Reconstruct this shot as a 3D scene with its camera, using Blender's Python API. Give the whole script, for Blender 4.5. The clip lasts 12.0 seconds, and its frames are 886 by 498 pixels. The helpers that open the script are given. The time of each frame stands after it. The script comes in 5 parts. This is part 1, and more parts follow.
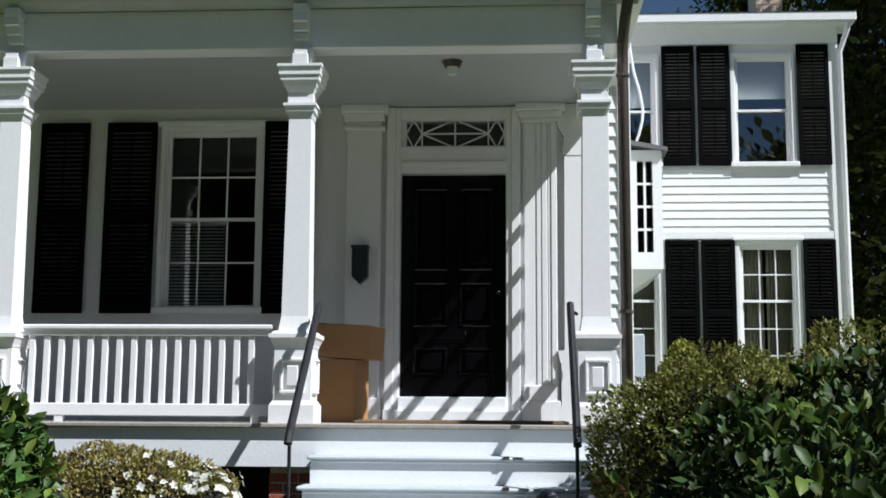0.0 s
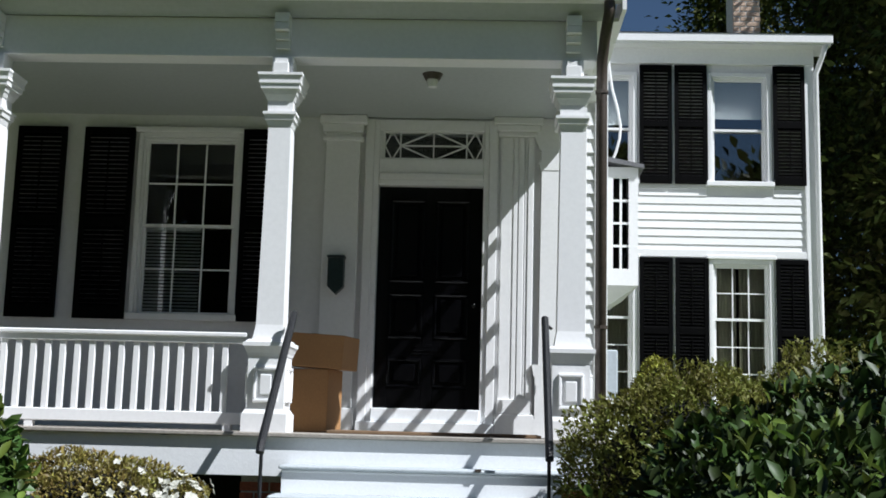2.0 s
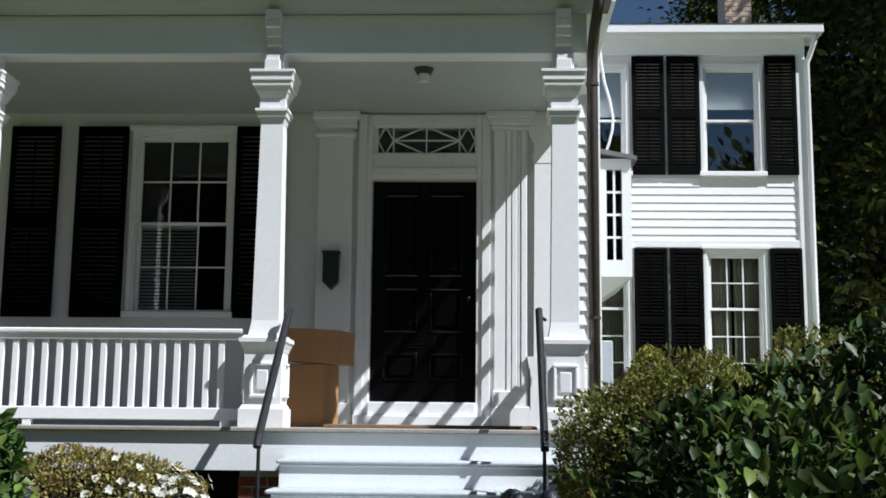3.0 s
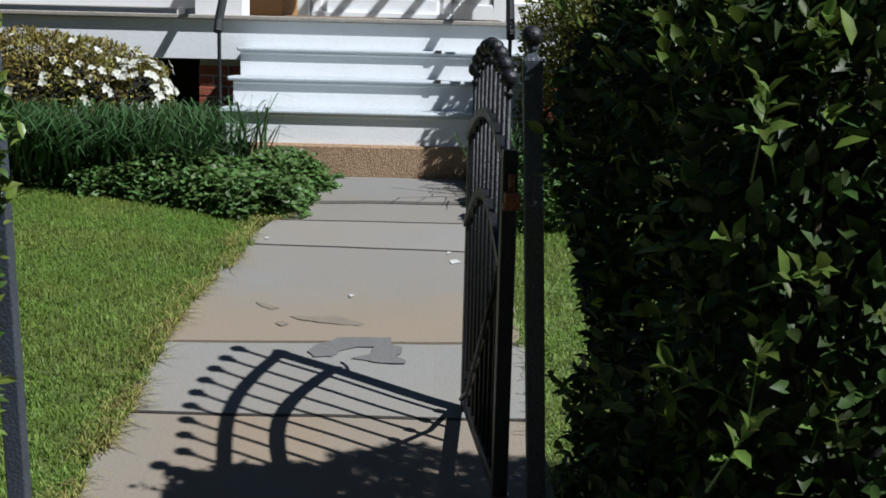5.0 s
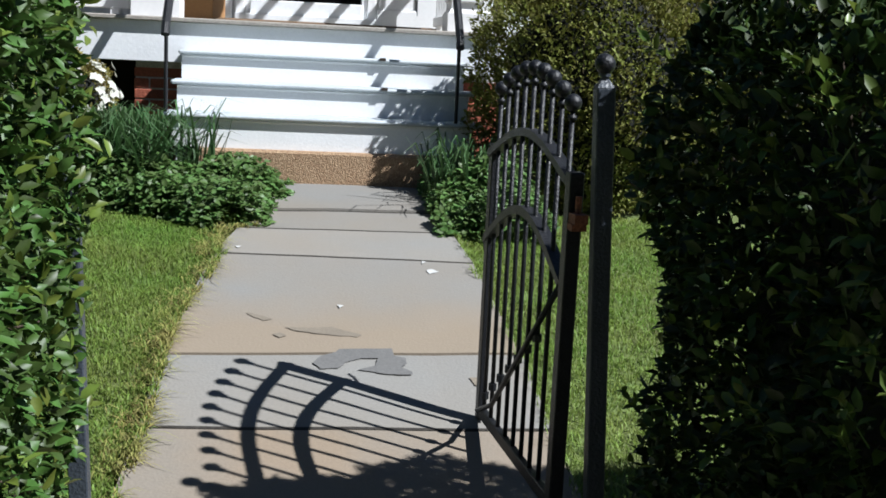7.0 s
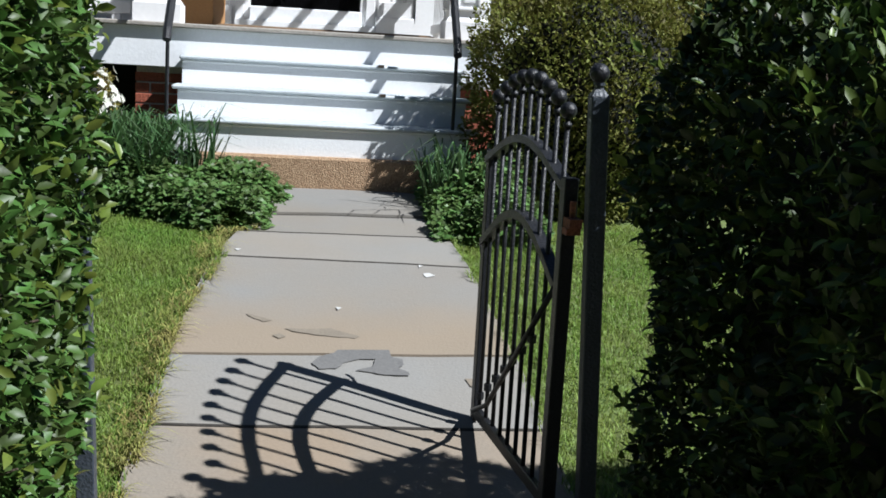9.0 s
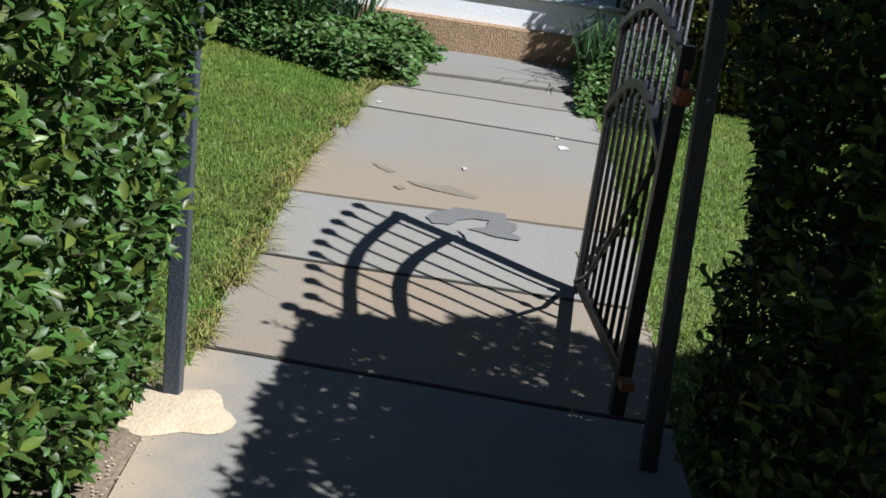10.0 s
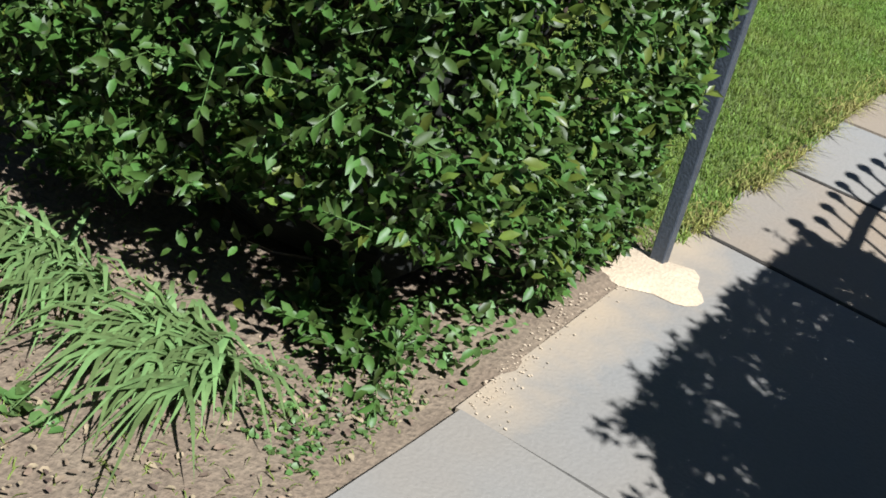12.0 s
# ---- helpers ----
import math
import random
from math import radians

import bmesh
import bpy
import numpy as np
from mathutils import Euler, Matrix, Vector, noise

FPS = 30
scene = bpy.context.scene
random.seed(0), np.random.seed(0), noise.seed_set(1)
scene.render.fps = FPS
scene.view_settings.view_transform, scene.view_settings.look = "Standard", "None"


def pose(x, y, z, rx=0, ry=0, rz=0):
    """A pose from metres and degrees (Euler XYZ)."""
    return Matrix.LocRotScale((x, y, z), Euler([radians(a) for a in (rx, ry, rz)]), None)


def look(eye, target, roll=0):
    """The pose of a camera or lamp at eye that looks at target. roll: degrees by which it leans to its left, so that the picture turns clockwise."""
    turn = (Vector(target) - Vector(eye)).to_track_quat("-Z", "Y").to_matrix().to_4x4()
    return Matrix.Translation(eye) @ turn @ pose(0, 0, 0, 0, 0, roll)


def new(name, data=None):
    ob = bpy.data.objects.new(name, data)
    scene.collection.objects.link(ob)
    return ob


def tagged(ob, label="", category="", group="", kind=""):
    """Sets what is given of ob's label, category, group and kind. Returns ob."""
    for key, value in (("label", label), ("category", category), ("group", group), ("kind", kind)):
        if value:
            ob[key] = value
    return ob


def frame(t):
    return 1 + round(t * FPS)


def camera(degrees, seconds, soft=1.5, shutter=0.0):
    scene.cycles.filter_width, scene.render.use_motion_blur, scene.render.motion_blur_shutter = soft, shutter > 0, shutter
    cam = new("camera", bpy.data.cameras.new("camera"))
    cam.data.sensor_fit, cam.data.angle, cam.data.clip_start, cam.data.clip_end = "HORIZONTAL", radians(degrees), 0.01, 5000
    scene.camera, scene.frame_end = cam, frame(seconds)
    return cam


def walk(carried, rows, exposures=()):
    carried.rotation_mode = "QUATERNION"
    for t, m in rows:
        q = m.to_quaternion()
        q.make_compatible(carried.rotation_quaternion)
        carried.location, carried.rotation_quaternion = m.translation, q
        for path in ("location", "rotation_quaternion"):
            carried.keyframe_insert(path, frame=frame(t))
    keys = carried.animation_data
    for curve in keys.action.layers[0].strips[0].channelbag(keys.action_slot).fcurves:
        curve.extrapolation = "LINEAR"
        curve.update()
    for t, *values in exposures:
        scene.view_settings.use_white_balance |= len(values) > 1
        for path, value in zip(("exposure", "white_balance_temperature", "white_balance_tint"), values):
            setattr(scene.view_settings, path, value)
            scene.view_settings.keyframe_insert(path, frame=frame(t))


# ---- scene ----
cam = camera(41.8, 12.0, soft=1.7)
PATH = [
    (0, (0.228, 0.591, 1.544), (0.102, 2.566, 1.830), 0.4),
    (0.5, (0.203, 0.593, 1.541), (0.079, 2.569, 1.830), 1.5),
    (1, (0.217, 0.578, 1.545), (0.113, 2.555, 1.829), 1.1),
    (1.5, (0.218, 0.570, 1.547), (0.131, 2.546, 1.844), 0.8),
    (2, (0.217, 0.574, 1.538), (0.134, 2.548, 1.846), 1.5),
    (2.5, (0.218, 0.567, 1.547), (0.144, 2.539, 1.870), 1.2),
    (3, (0.245, 0.532, 1.519), (0.167, 2.508, 1.819), 0.6),
    (3.2, (0.247, 0.557, 1.483), (0.160, 2.541, 1.720), 0.5),
    (3.4, (0.236, 0.528, 1.416), (0.147, 2.522, 1.549), 0.3),
    (3.5, (0.225, 0.548, 1.409), (0.129, 2.544, 1.484), 0.3),
    (3.6, (0.211, 0.552, 1.393), (0.118, 2.550, 1.416), 0.6),
    (3.7, (0.212, 0.580, 1.401), (0.116, 2.577, 1.363), 0.4),
    (5.3, (0.153, 0.615, 1.289), (0.208, 2.577, 0.908), 1.2),
    (5.5, (0.035, 0.558, 1.300), (0.158, 2.511, 0.885), 0.2),
    (6, (-0.255, 0.619, 1.327), (0.068, 2.546, 0.899), 0.2),
    (6.5, (-0.340, 0.603, 1.347), (-0.109, 2.555, 0.978), 0.7),
    (6.8, (-0.344, 0.590, 1.347), (-0.090, 2.545, 1.011), 2.0),
    (7, (-0.356, 0.588, 1.344), (-0.110, 2.545, 1.010), 2.8),
    (7.2, (-0.362, 0.573, 1.344), (-0.120, 2.528, 0.997), 2.7),
    (8.8, (-0.391, 0.501, 1.356), (-0.129, 2.459, 1.040), 2.2),
    (9, (-0.377, 0.496, 1.347), (-0.122, 2.454, 1.025), 3.3),
    (9.5, (-0.264, 0.511, 1.308), (-0.148, 2.471, 0.928), 4.7),
    (10, (-0.152, 0.493, 1.271), (-0.178, 2.418, 0.731), 8.4),
    (10.5, (0.035, 0.507, 1.262), (-0.271, 2.407, 0.719), 9.3),
    (11, (0.098, 0.456, 1.246), (-0.515, 2.266, 0.657), 11.2),
    (11.5, (0.080, 0.407, 1.204), (-0.642, 2.129, 0.489), 14.2),
    (12, (0.155, 0.272, 1.281), (-0.725, 1.857, 0.436), 15.8),
]

walk(cam, [(t, look(eye, target, roll)) for t, eye, target, roll in PATH], exposures=[(0.0, 0.55, 5900, 10), (3.2, 0.55, 5900, 10), (3.7, 0.38, 5900, 10), (5.3, 0.4, 5900, 10), (5.6, 0.4, 5900, 10), (6.5, 0.78, 5900, 10), (11.0, 0.78, 5900, 10), (12.0, 1.0, 5900, 10)])

# ---- light ----
SUN = Vector((0.80, -0.42, 1.0)).normalized()
world = bpy.data.worlds.new("world")
scene.world = world
world.use_nodes = True
wn, wl = world.node_tree.nodes, world.node_tree.links
sky = wn.new("ShaderNodeTexSky")
sky.sky_type, sky.sun_disc = "NISHITA", False
sky.sun_elevation = math.asin(SUN.z)
sky.sun_rotation = math.atan2(SUN.x, SUN.y)
sky.air_density, sky.dust_density, sky.ozone_density = 1.0, 0.1, 3.5
wl.new(sky.outputs[0], wn["Background"].inputs[0])
wn["Background"].inputs[1].default_value = 0.03
lamp = bpy.data.lights.new("sun", "SUN")
lamp.energy, lamp.angle, lamp.color = 5.0, radians(0.53), (1.0, 0.97, 0.92)
sun = new("sun", lamp)
sun.matrix_world = look(SUN * 40, (0, 0, 0))


# ---- materials ----
def mat(name, col, rough=0.6, metal=0.0, var=0.12, scale=3.0, fine=45.0, bump=0.15, col2=None, each=0.0, island=0.0, thin=0.0, spec=0.5, streak=None, band=0.25):
    """A surface with large stains, fine grain and relief, that differs a little from object to object."""
    m = bpy.data.materials.new(name)
    m.use_nodes = True
    n, l = m.node_tree.nodes, m.node_tree.links
    b = n["Principled BSDF"]
    tc, mp = n.new("ShaderNodeTexCoord"), n.new("ShaderNodeMapping")
    l.new(tc.outputs["Object"], mp.inputs[0])
    if streak:
        mp.inputs["Scale"].default_value = streak
    big, small = n.new("ShaderNodeTexNoise"), n.new("ShaderNodeTexNoise")
    big.inputs["Scale"].default_value, big.inputs["Detail"].default_value = scale, 4
    small.inputs["Scale"].default_value, small.inputs["Detail"].default_value = fine, 3
    for t in (big, small):
        l.new(mp.outputs[0], t.inputs["Vector"])
    ramp = n.new("ShaderNodeValToRGB")
    c2 = col2 or tuple(c * (1 - var) for c in col)
    ramp.color_ramp.elements[0].position, ramp.color_ramp.elements[1].position = 0.5 - band, 0.5 + band
    ramp.color_ramp.elements[0].color, ramp.color_ramp.elements[1].color = (*c2, 1), (*col, 1)
    l.new(big.outputs["Fac"], ramp.inputs[0])
    hsv = n.new("ShaderNodeHueSaturation")
    l.new(ramp.outputs[0], hsv.inputs["Color"])
    value = n.new("ShaderNodeMapRange")
    value.inputs["To Min"].default_value, value.inputs["To Max"].default_value = 1 - var, 1 + var
    value.inputs["From Min"].default_value, value.inputs["From Max"].default_value = 0.3, 0.7
    l.new(small.outputs["Fac"], value.inputs["Value"])
    last = value.outputs[0]
    for amount, node, socket in ((each, "ShaderNodeObjectInfo", "Random"), (island, "ShaderNodeNewGeometry", "Random Per Island")):
        if amount:
            r, k, mul = n.new(node), n.new("ShaderNodeMapRange"), n.new("ShaderNodeMath")
            k.inputs["To Min"].default_value, k.inputs["To Max"].default_value = 1 - amount, 1 + amount
            l.new(r.outputs[socket], k.inputs["Value"])
            mul.operation = "MULTIPLY"
            l.new(last, mul.inputs[0]), l.new(k.outputs[0], mul.inputs[1])
            last = mul.outputs[0]
            if node == "ShaderNodeNewGeometry":
                h = n.new("ShaderNodeMapRange")
                h.inputs["To Min"].default_value, h.inputs["To Max"].default_value = 0.5 - 0.06 * amount, 0.5 + 0.03 * amount
                l.new(r.outputs[socket], h.inputs["Value"])
                l.new(h.outputs[0], hsv.inputs["Hue"])
    l.new(last, hsv.inputs["Value"])
    l.new(hsv.outputs[0], b.inputs["Base Color"])
    b.inputs["Roughness"].default_value, b.inputs["Metallic"].default_value = rough, metal
    b.inputs["Specular IOR Level"].default_value = spec
    if bump:
        bp = n.new("ShaderNodeBump")
        bp.inputs["Strength"].default_value, bp.inputs["Distance"].default_value = bump, 0.01
        l.new(small.outputs["Fac"], bp.inputs["Height"])
        l.new(bp.outputs[0], b.inputs["Normal"])
    if thin:
        tr, mix = n.new("ShaderNodeBsdfTranslucent"), n.new("ShaderNodeMixShader")
        l.new(hsv.outputs[0], tr.inputs["Color"])
        mix.inputs[0].default_value = thin
        l.new(b.outputs[0], mix.inputs[1]), l.new(tr.outputs[0], mix.inputs[2])
        l.new(mix.outputs[0], n["Material Output"].inputs[0])
    return m


def glass_mat(name, tint=(0.9, 0.95, 0.95), ior=1.45):
    m = bpy.data.materials.new(name)
    m.use_nodes = True
    b = m.node_tree.nodes["Principled BSDF"]
    b.inputs["Base Color"].default_value = (*tint, 1)
    b.inputs["Transmission Weight"].default_value, b.inputs["Roughness"].default_value, b.inputs["IOR"].default_value = 1.0, 0.01, ior
    return m


WHITE = mat("white_paint", (0.81, 0.81, 0.81), 0.45, var=0.025, scale=2.2, fine=30, bump=0.06, each=0.02)
WALLW = mat("white_wall_paint", (0.71, 0.71, 0.71), 0.6, var=0.03, scale=1.4, fine=24, bump=0.08)
BOARDW = mat("white_board_paint", (0.82, 0.82, 0.815), 0.5, var=0.04, scale=2.5, fine=40, bump=0.2, each=0.05, streak=(0.4, 2, 3))
TREADW = mat("worn_white_paint", (0.83, 0.85, 0.87), 0.55, var=0.03, scale=4, fine=60, bump=0.12, col2=(0.79, 0.805, 0.815))
NOSEW = mat("grey_white_tread_paint", (0.50, 0.55, 0.58), 0.6, var=0.08, scale=5, fine=60, bump=0.2, col2=(0.42, 0.45, 0.47))
# grey-green paint, darkened to deepen the shade under the porch roof
CEILP = mat("darkened_grey_green_paint", (0.43, 0.46, 0.45), 0.6, var=0.04, scale=1.5, fine=24, bump=0.08)
FLOORP = mat("grey_porch_paint", (0.36, 0.33, 0.29), 0.6, var=0.15, scale=4, fine=50, bump=0.2)
BLACKW = mat("black_shutter_paint", (0.0018, 0.0018, 0.002), 0.6, var=0.3, scale=6, fine=60, bump=0.1, spec=0.05)
DOORB = mat("black_door_paint", (0.002, 0.002, 0.0026), 0.24, var=0.3, scale=5, fine=40, bump=0.04, spec=0.3)
IRON = mat("black_iron", (0.012, 0.013, 0.016), 0.45, metal=0.0, var=0.35, scale=20, fine=140, bump=0.35, spec=0.4)
GREYIRON = mat("dark_grey_iron", (0.045, 0.055, 0.07), 0.4, metal=0.0, var=0.25, scale=18, fine=120, bump=0.3)
RUST = mat("rusty_iron", (0.28, 0.10, 0.05), 0.8, var=0.35, scale=40, fine=160, bump=0.5)
BROWNP = mat("dark_bronze_metal", (0.06, 0.045, 0.035), 0.45, var=0.25, scale=6, fine=60, bump=0.1)
CARD = mat("brown_cardboard", (0.34, 0.18, 0.07), 0.8, var=0.08, scale=5, fine=70, bump=0.1, each=0.08)
BRICK = mat("red_brick", (0.36, 0.10, 0.055), 0.85, var=0.25, scale=14, fine=90, bump=0.6, each=0.3)
TANBRICK = mat("tan_brick", (0.62, 0.45, 0.33), 0.85, var=0.2, scale=14, fine=90, bump=0.6, each=0.25)
MORTAR = mat("mortar", (0.58, 0.56, 0.52), 0.9, var=0.2, scale=12, fine=90, bump=0.5)
# near-black, puts the shade of unlit rooms and the porch's underside into colour
DARK = mat("painted_shade", (0.02, 0.02, 0.022), 0.9, var=0.2, bump=0)
BLIND = mat("white_blind", (0.72, 0.73, 0.72), 0.6, var=0.05, bump=0)
CURTAIN = mat("pale_curtain", (0.42, 0.40, 0.28), 0.9, var=0.25, scale=4, fine=30, streak=(8, 8, 0.4), bump=0.2)
ROOFG = mat("grey_roof", (0.16, 0.16, 0.17), 0.85, var=0.2, scale=6, fine=60, bump=0.4)
METER = mat("pale_grey_enamel", (0.42, 0.46, 0.50), 0.4, var=0.06, bump=0.05)
GLASS = glass_mat("window_glass")
# IOR raised above plain glass to strengthen the sky's reflection in the wing
HIGH_IOR = glass_mat("high_ior_window_glass", ior=2.1)
CONC = mat("concrete", (0.205, 0.201, 0.187), 0.85, var=0.04, scale=1.3, fine=90, bump=0.2, col2=(0.215, 0.195, 0.165), each=0.07, band=0.16)
TANC = mat("tan_concrete", (0.225, 0.177, 0.126), 0.85, var=0.045, scale=1.6, fine=90, bump=0.2, col2=(0.200, 0.181, 0.152), each=0.06, band=0.14)
AGG = mat("pebble_concrete", (0.40, 0.28, 0.17), 0.9, var=0.35, scale=55, fine=120, bump=0.9, col2=(0.26, 0.16, 0.09))
SAND = mat("pale_sand_mortar", (0.50, 0.40, 0.28), 0.95, var=0.12, scale=9, fine=90, bump=0.5)
STREAK = mat("brown_streak", (0.196, 0.167, 0.128), 0.85, var=0.1, scale=8, fine=90, bump=0.15)
SPOT = mat("white_spot", (0.5, 0.5, 0.48), 0.8, var=0.1, scale=8, fine=90, bump=0.1)
PATCHM = mat("dark_grey_stain", (0.135, 0.133, 0.128), 0.8, var=0.1, scale=8, fine=90, bump=0.15)
SOIL = mat("lawn_soil", (0.10, 0.16, 0.035), 0.95, var=0.3, scale=3, fine=30, bump=0.6, col2=(0.11, 0.115, 0.04))
DIRT = mat("bare_dirt", (0.19, 0.147, 0.10), 0.95, var=0.25, scale=7, fine=70, bump=0.8, col2=(0.15, 0.11, 0.075))
GRASS = mat("grass_blades", (0.12, 0.228, 0.031), 0.6, var=0.22, scale=2.2, fine=11, bump=0, col2=(0.195, 0.24, 0.05), island=0.35, thin=0.35)
STRAW = mat("dry_grass", (0.34, 0.29, 0.10), 0.8, var=0.25, scale=5, fine=30, bump=0, col2=(0.26, 0.29, 0.07), island=0.4, thin=0.3)
# darker copy of the privet leaf, with the right hedge's shade in its colour
SHADED_PRIVET = mat("shaded_privet_leaf", (0.030, 0.056, 0.011), 0.5, var=0.2, scale=3, fine=40, bump=0.1, island=0.5, thin=0.10, spec=0.3)
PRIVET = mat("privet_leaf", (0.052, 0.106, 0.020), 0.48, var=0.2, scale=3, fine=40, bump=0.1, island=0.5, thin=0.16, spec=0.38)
SHOOT = mat("shoot_leaf", (0.085, 0.135, 0.022), 0.52, var=0.15, scale=3, fine=40, bump=0.1, island=0.45, thin=0.25, spec=0.3)
YOUNG = mat("young_leaf", (0.145, 0.205, 0.035), 0.4, var=0.15, scale=3, fine=40, bump=0.1, island=0.35, thin=0.35)
BOX = mat("fine_olive_leaf", (0.145, 0.175, 0.036), 0.6, var=0.25, scale=2.5, fine=40, bump=0, island=0.5, thin=0.3, spec=0.25, col2=(0.15, 0.14, 0.03))
LIME = mat("yellow_green_leaf", (0.27, 0.28, 0.045), 0.6, var=0.2, scale=3, fine=40, bump=0, island=0.4, thin=0.35, spec=0.2)
COVER = mat("groundcover_leaf", (0.10, 0.185, 0.048), 0.5, var=0.2, scale=4, fine=30, bump=0, island=0.4, thin=0.3)
IRIS = mat("iris_leaf", (0.062, 0.13, 0.045), 0.45, var=0.2, scale=4, fine=30, bump=0, island=0.4, thin=0.25)
LILY = mat("lily_leaf", (0.17, 0.27, 0.095), 0.42, var=0.2, scale=4, fine=30, bump=0, island=0.4, thin=0.3)
AZAL = mat("azalea_leaf", (0.20, 0.21, 0.05), 0.5, var=0.25, scale=4, fine=30, bump=0, island=0.45, thin=0.3, col2=(0.26, 0.19, 0.05))
PETAL = mat("white_petal", (0.66, 0.66, 0.58), 0.6, var=0.05, scale=9, fine=40, bump=0, island=0.1, thin=0.3)
TREEL = mat("dark_tree_leaf", (0.055, 0.085, 0.018), 0.6, var=0.3, scale=0.8, fine=8, bump=0, island=0.6, thin=0.25, spec=0.12, col2=(0.085, 0.085, 0.022))
BARK = mat("bark", (0.09, 0.065, 0.045), 0.9, var=0.3, scale=12, fine=60, bump=0.8)
# near-black colour that paints the deep shade inside hedges and shrubs
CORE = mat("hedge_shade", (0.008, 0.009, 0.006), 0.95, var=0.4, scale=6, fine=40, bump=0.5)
JOINT = mat("joint_earth", (0.035, 0.03, 0.024), 0.95, var=0.3, scale=20, fine=80, bump=0.4)
LITTER = mat("leaf_litter", (0.22, 0.165, 0.105), 0.9, var=0.3, scale=9, fine=40, bump=0.2, island=0.5)


# ---- helpers for building ----
def link(name, bm, material, parent=None, label="", smooth=False):
    me = bpy.data.meshes.new(name)
    bmesh.ops.recalc_face_normals(bm, faces=bm.faces)
    bm.to_mesh(me)
    bm.free()
    me.materials.append(material)
    if smooth:
        me.shade_smooth()
    ob = new(name, me)
    if parent:
        ob.parent = parent
        ob.matrix_parent_inverse = parent.matrix_basis.inverted()
    if label:
        ob["label"] = label
    return ob


def part(name, bm, material, parent, label="", smooth=False):
    return link(name, bm, material, parent, label, smooth)


def thing(name, label, category, at=(0, 0, 0), group="", kind=""):
    ob = tagged(new(name), label, category, group, kind)
    ob.matrix_basis = Matrix.Translation(at)
    return ob


def setting(ob, label, category):
    return tagged(ob, label, category, kind="structure")


def add_box(bm, x0, x1, y0, y1, z0, z1, bevel=0.0):
    vs = [bm.verts.new((x, y, z)) for x in (x0, x1) for y in (y0, y1) for z in (z0, z1)]
    fs = [bm.faces.new([vs[i] for i in f]) for f in ((0, 1, 3, 2), (4, 6, 7, 5), (0, 4, 5, 1), (2, 3, 7, 6), (0, 2, 6, 4), (1, 5, 7, 3))]
    if bevel:
        es = list({e for f in fs for e in f.edges})
        bmesh.ops.bevel(bm, geom=es, offset=bevel, segments=1, affect="EDGES")
    return bm


def box(x0, x1, y0, y1, z0, z1, bevel=0.004):
    return add_box(bmesh.new(), x0, x1, y0, y1, z0, z1, bevel)


def frustum(bm, cx, cy, z0, z1, w0, w1, d0=None, d1=None):
    """A square block from width w0 at z0 to w1 at z1."""
    d0, d1 = d0 or w0, d1 or w1
    lo = [bm.verts.new((cx + sx * w0 / 2, cy + sy * d0 / 2, z0)) for sx, sy in ((-1, -1), (1, -1), (1, 1), (-1, 1))]
    hi = [bm.verts.new((cx + sx * w1 / 2, cy + sy * d1 / 2, z1)) for sx, sy in ((-1, -1), (1, -1), (1, 1), (-1, 1))]
    bm.faces.new(lo[::-1]), bm.faces.new(hi)
    for i in range(4):
        bm.faces.new((lo[i], lo[(i + 1) % 4], hi[(i + 1) % 4], hi[i]))
    return bm


def tube(bm, points, r, sides=8, r1=None):
    """A round bar along points, tapering from r to r1."""
    pts = [Vector(p) for p in points]
    rings = []
    for i, p in enumerate(pts):
        d = (pts[min(i + 1, len(pts) - 1)] - pts[max(i - 1, 0)]).normalized()
        a = d.orthogonal().normalized() if not rings else (ax - d * ax.dot(d)).normalized()
        ax = a
        b = d.cross(a)
        rr = r if r1 is None else r + (r1 - r) * i / (len(pts) - 1)
        rings.append([bm.verts.new(p + (a * math.cos(k * math.tau / sides) + b * math.sin(k * math.tau / sides)) * rr) for k in range(sides)])
    for u, v in zip(rings, rings[1:]):
        for k in range(sides):
            bm.faces.new((u[k], u[(k + 1) % sides], v[(k + 1) % sides], v[k]))
    bm.faces.new(rings[0][::-1]), bm.faces.new(rings[-1])
    return bm


def ball(bm, c, r, u=14, v=9):
    bmesh.ops.create_uvsphere(bm, u_segments=u, v_segments=v, radius=r, matrix=Matrix.Translation(c))
    return bm


def bar(bm, a, b, w, h):
    """A flat bar from a to b in a plane of constant y: w thick across, h deep in y."""
    a, b = Vector(a), Vector(b)
    d = (b - a).normalized()
    s = Vector((0, 1, 0))
    n = d.cross(s).normalized() * (w / 2)
    s = s * (h / 2)
    vs = [bm.verts.new(p + i * n + j * s) for p in (a, b) for i in (-1, 1) for j in (-1, 1)]
    for f in ((0, 1, 3, 2), (4, 6, 7, 5), (0, 4, 5, 1), (2, 3, 7, 6), (0, 2, 6, 4), (1, 5, 7, 3)):
        bm.faces.new([vs[i] for i in f])
    return bm


def ground_z(y):
    return float(np.interp(y, [-40, 0, 1.2, 2.4, 3.53, 4.5, 4.83, 5.0, 6.17, 6.9, 7.76, 9.0, 30], [-0.5, -0.40, -0.36, -0.275, -0.145, 0.055, 0.14, 0.17, 0.325, 0.39, 0.45, 0.53, 0.8]))


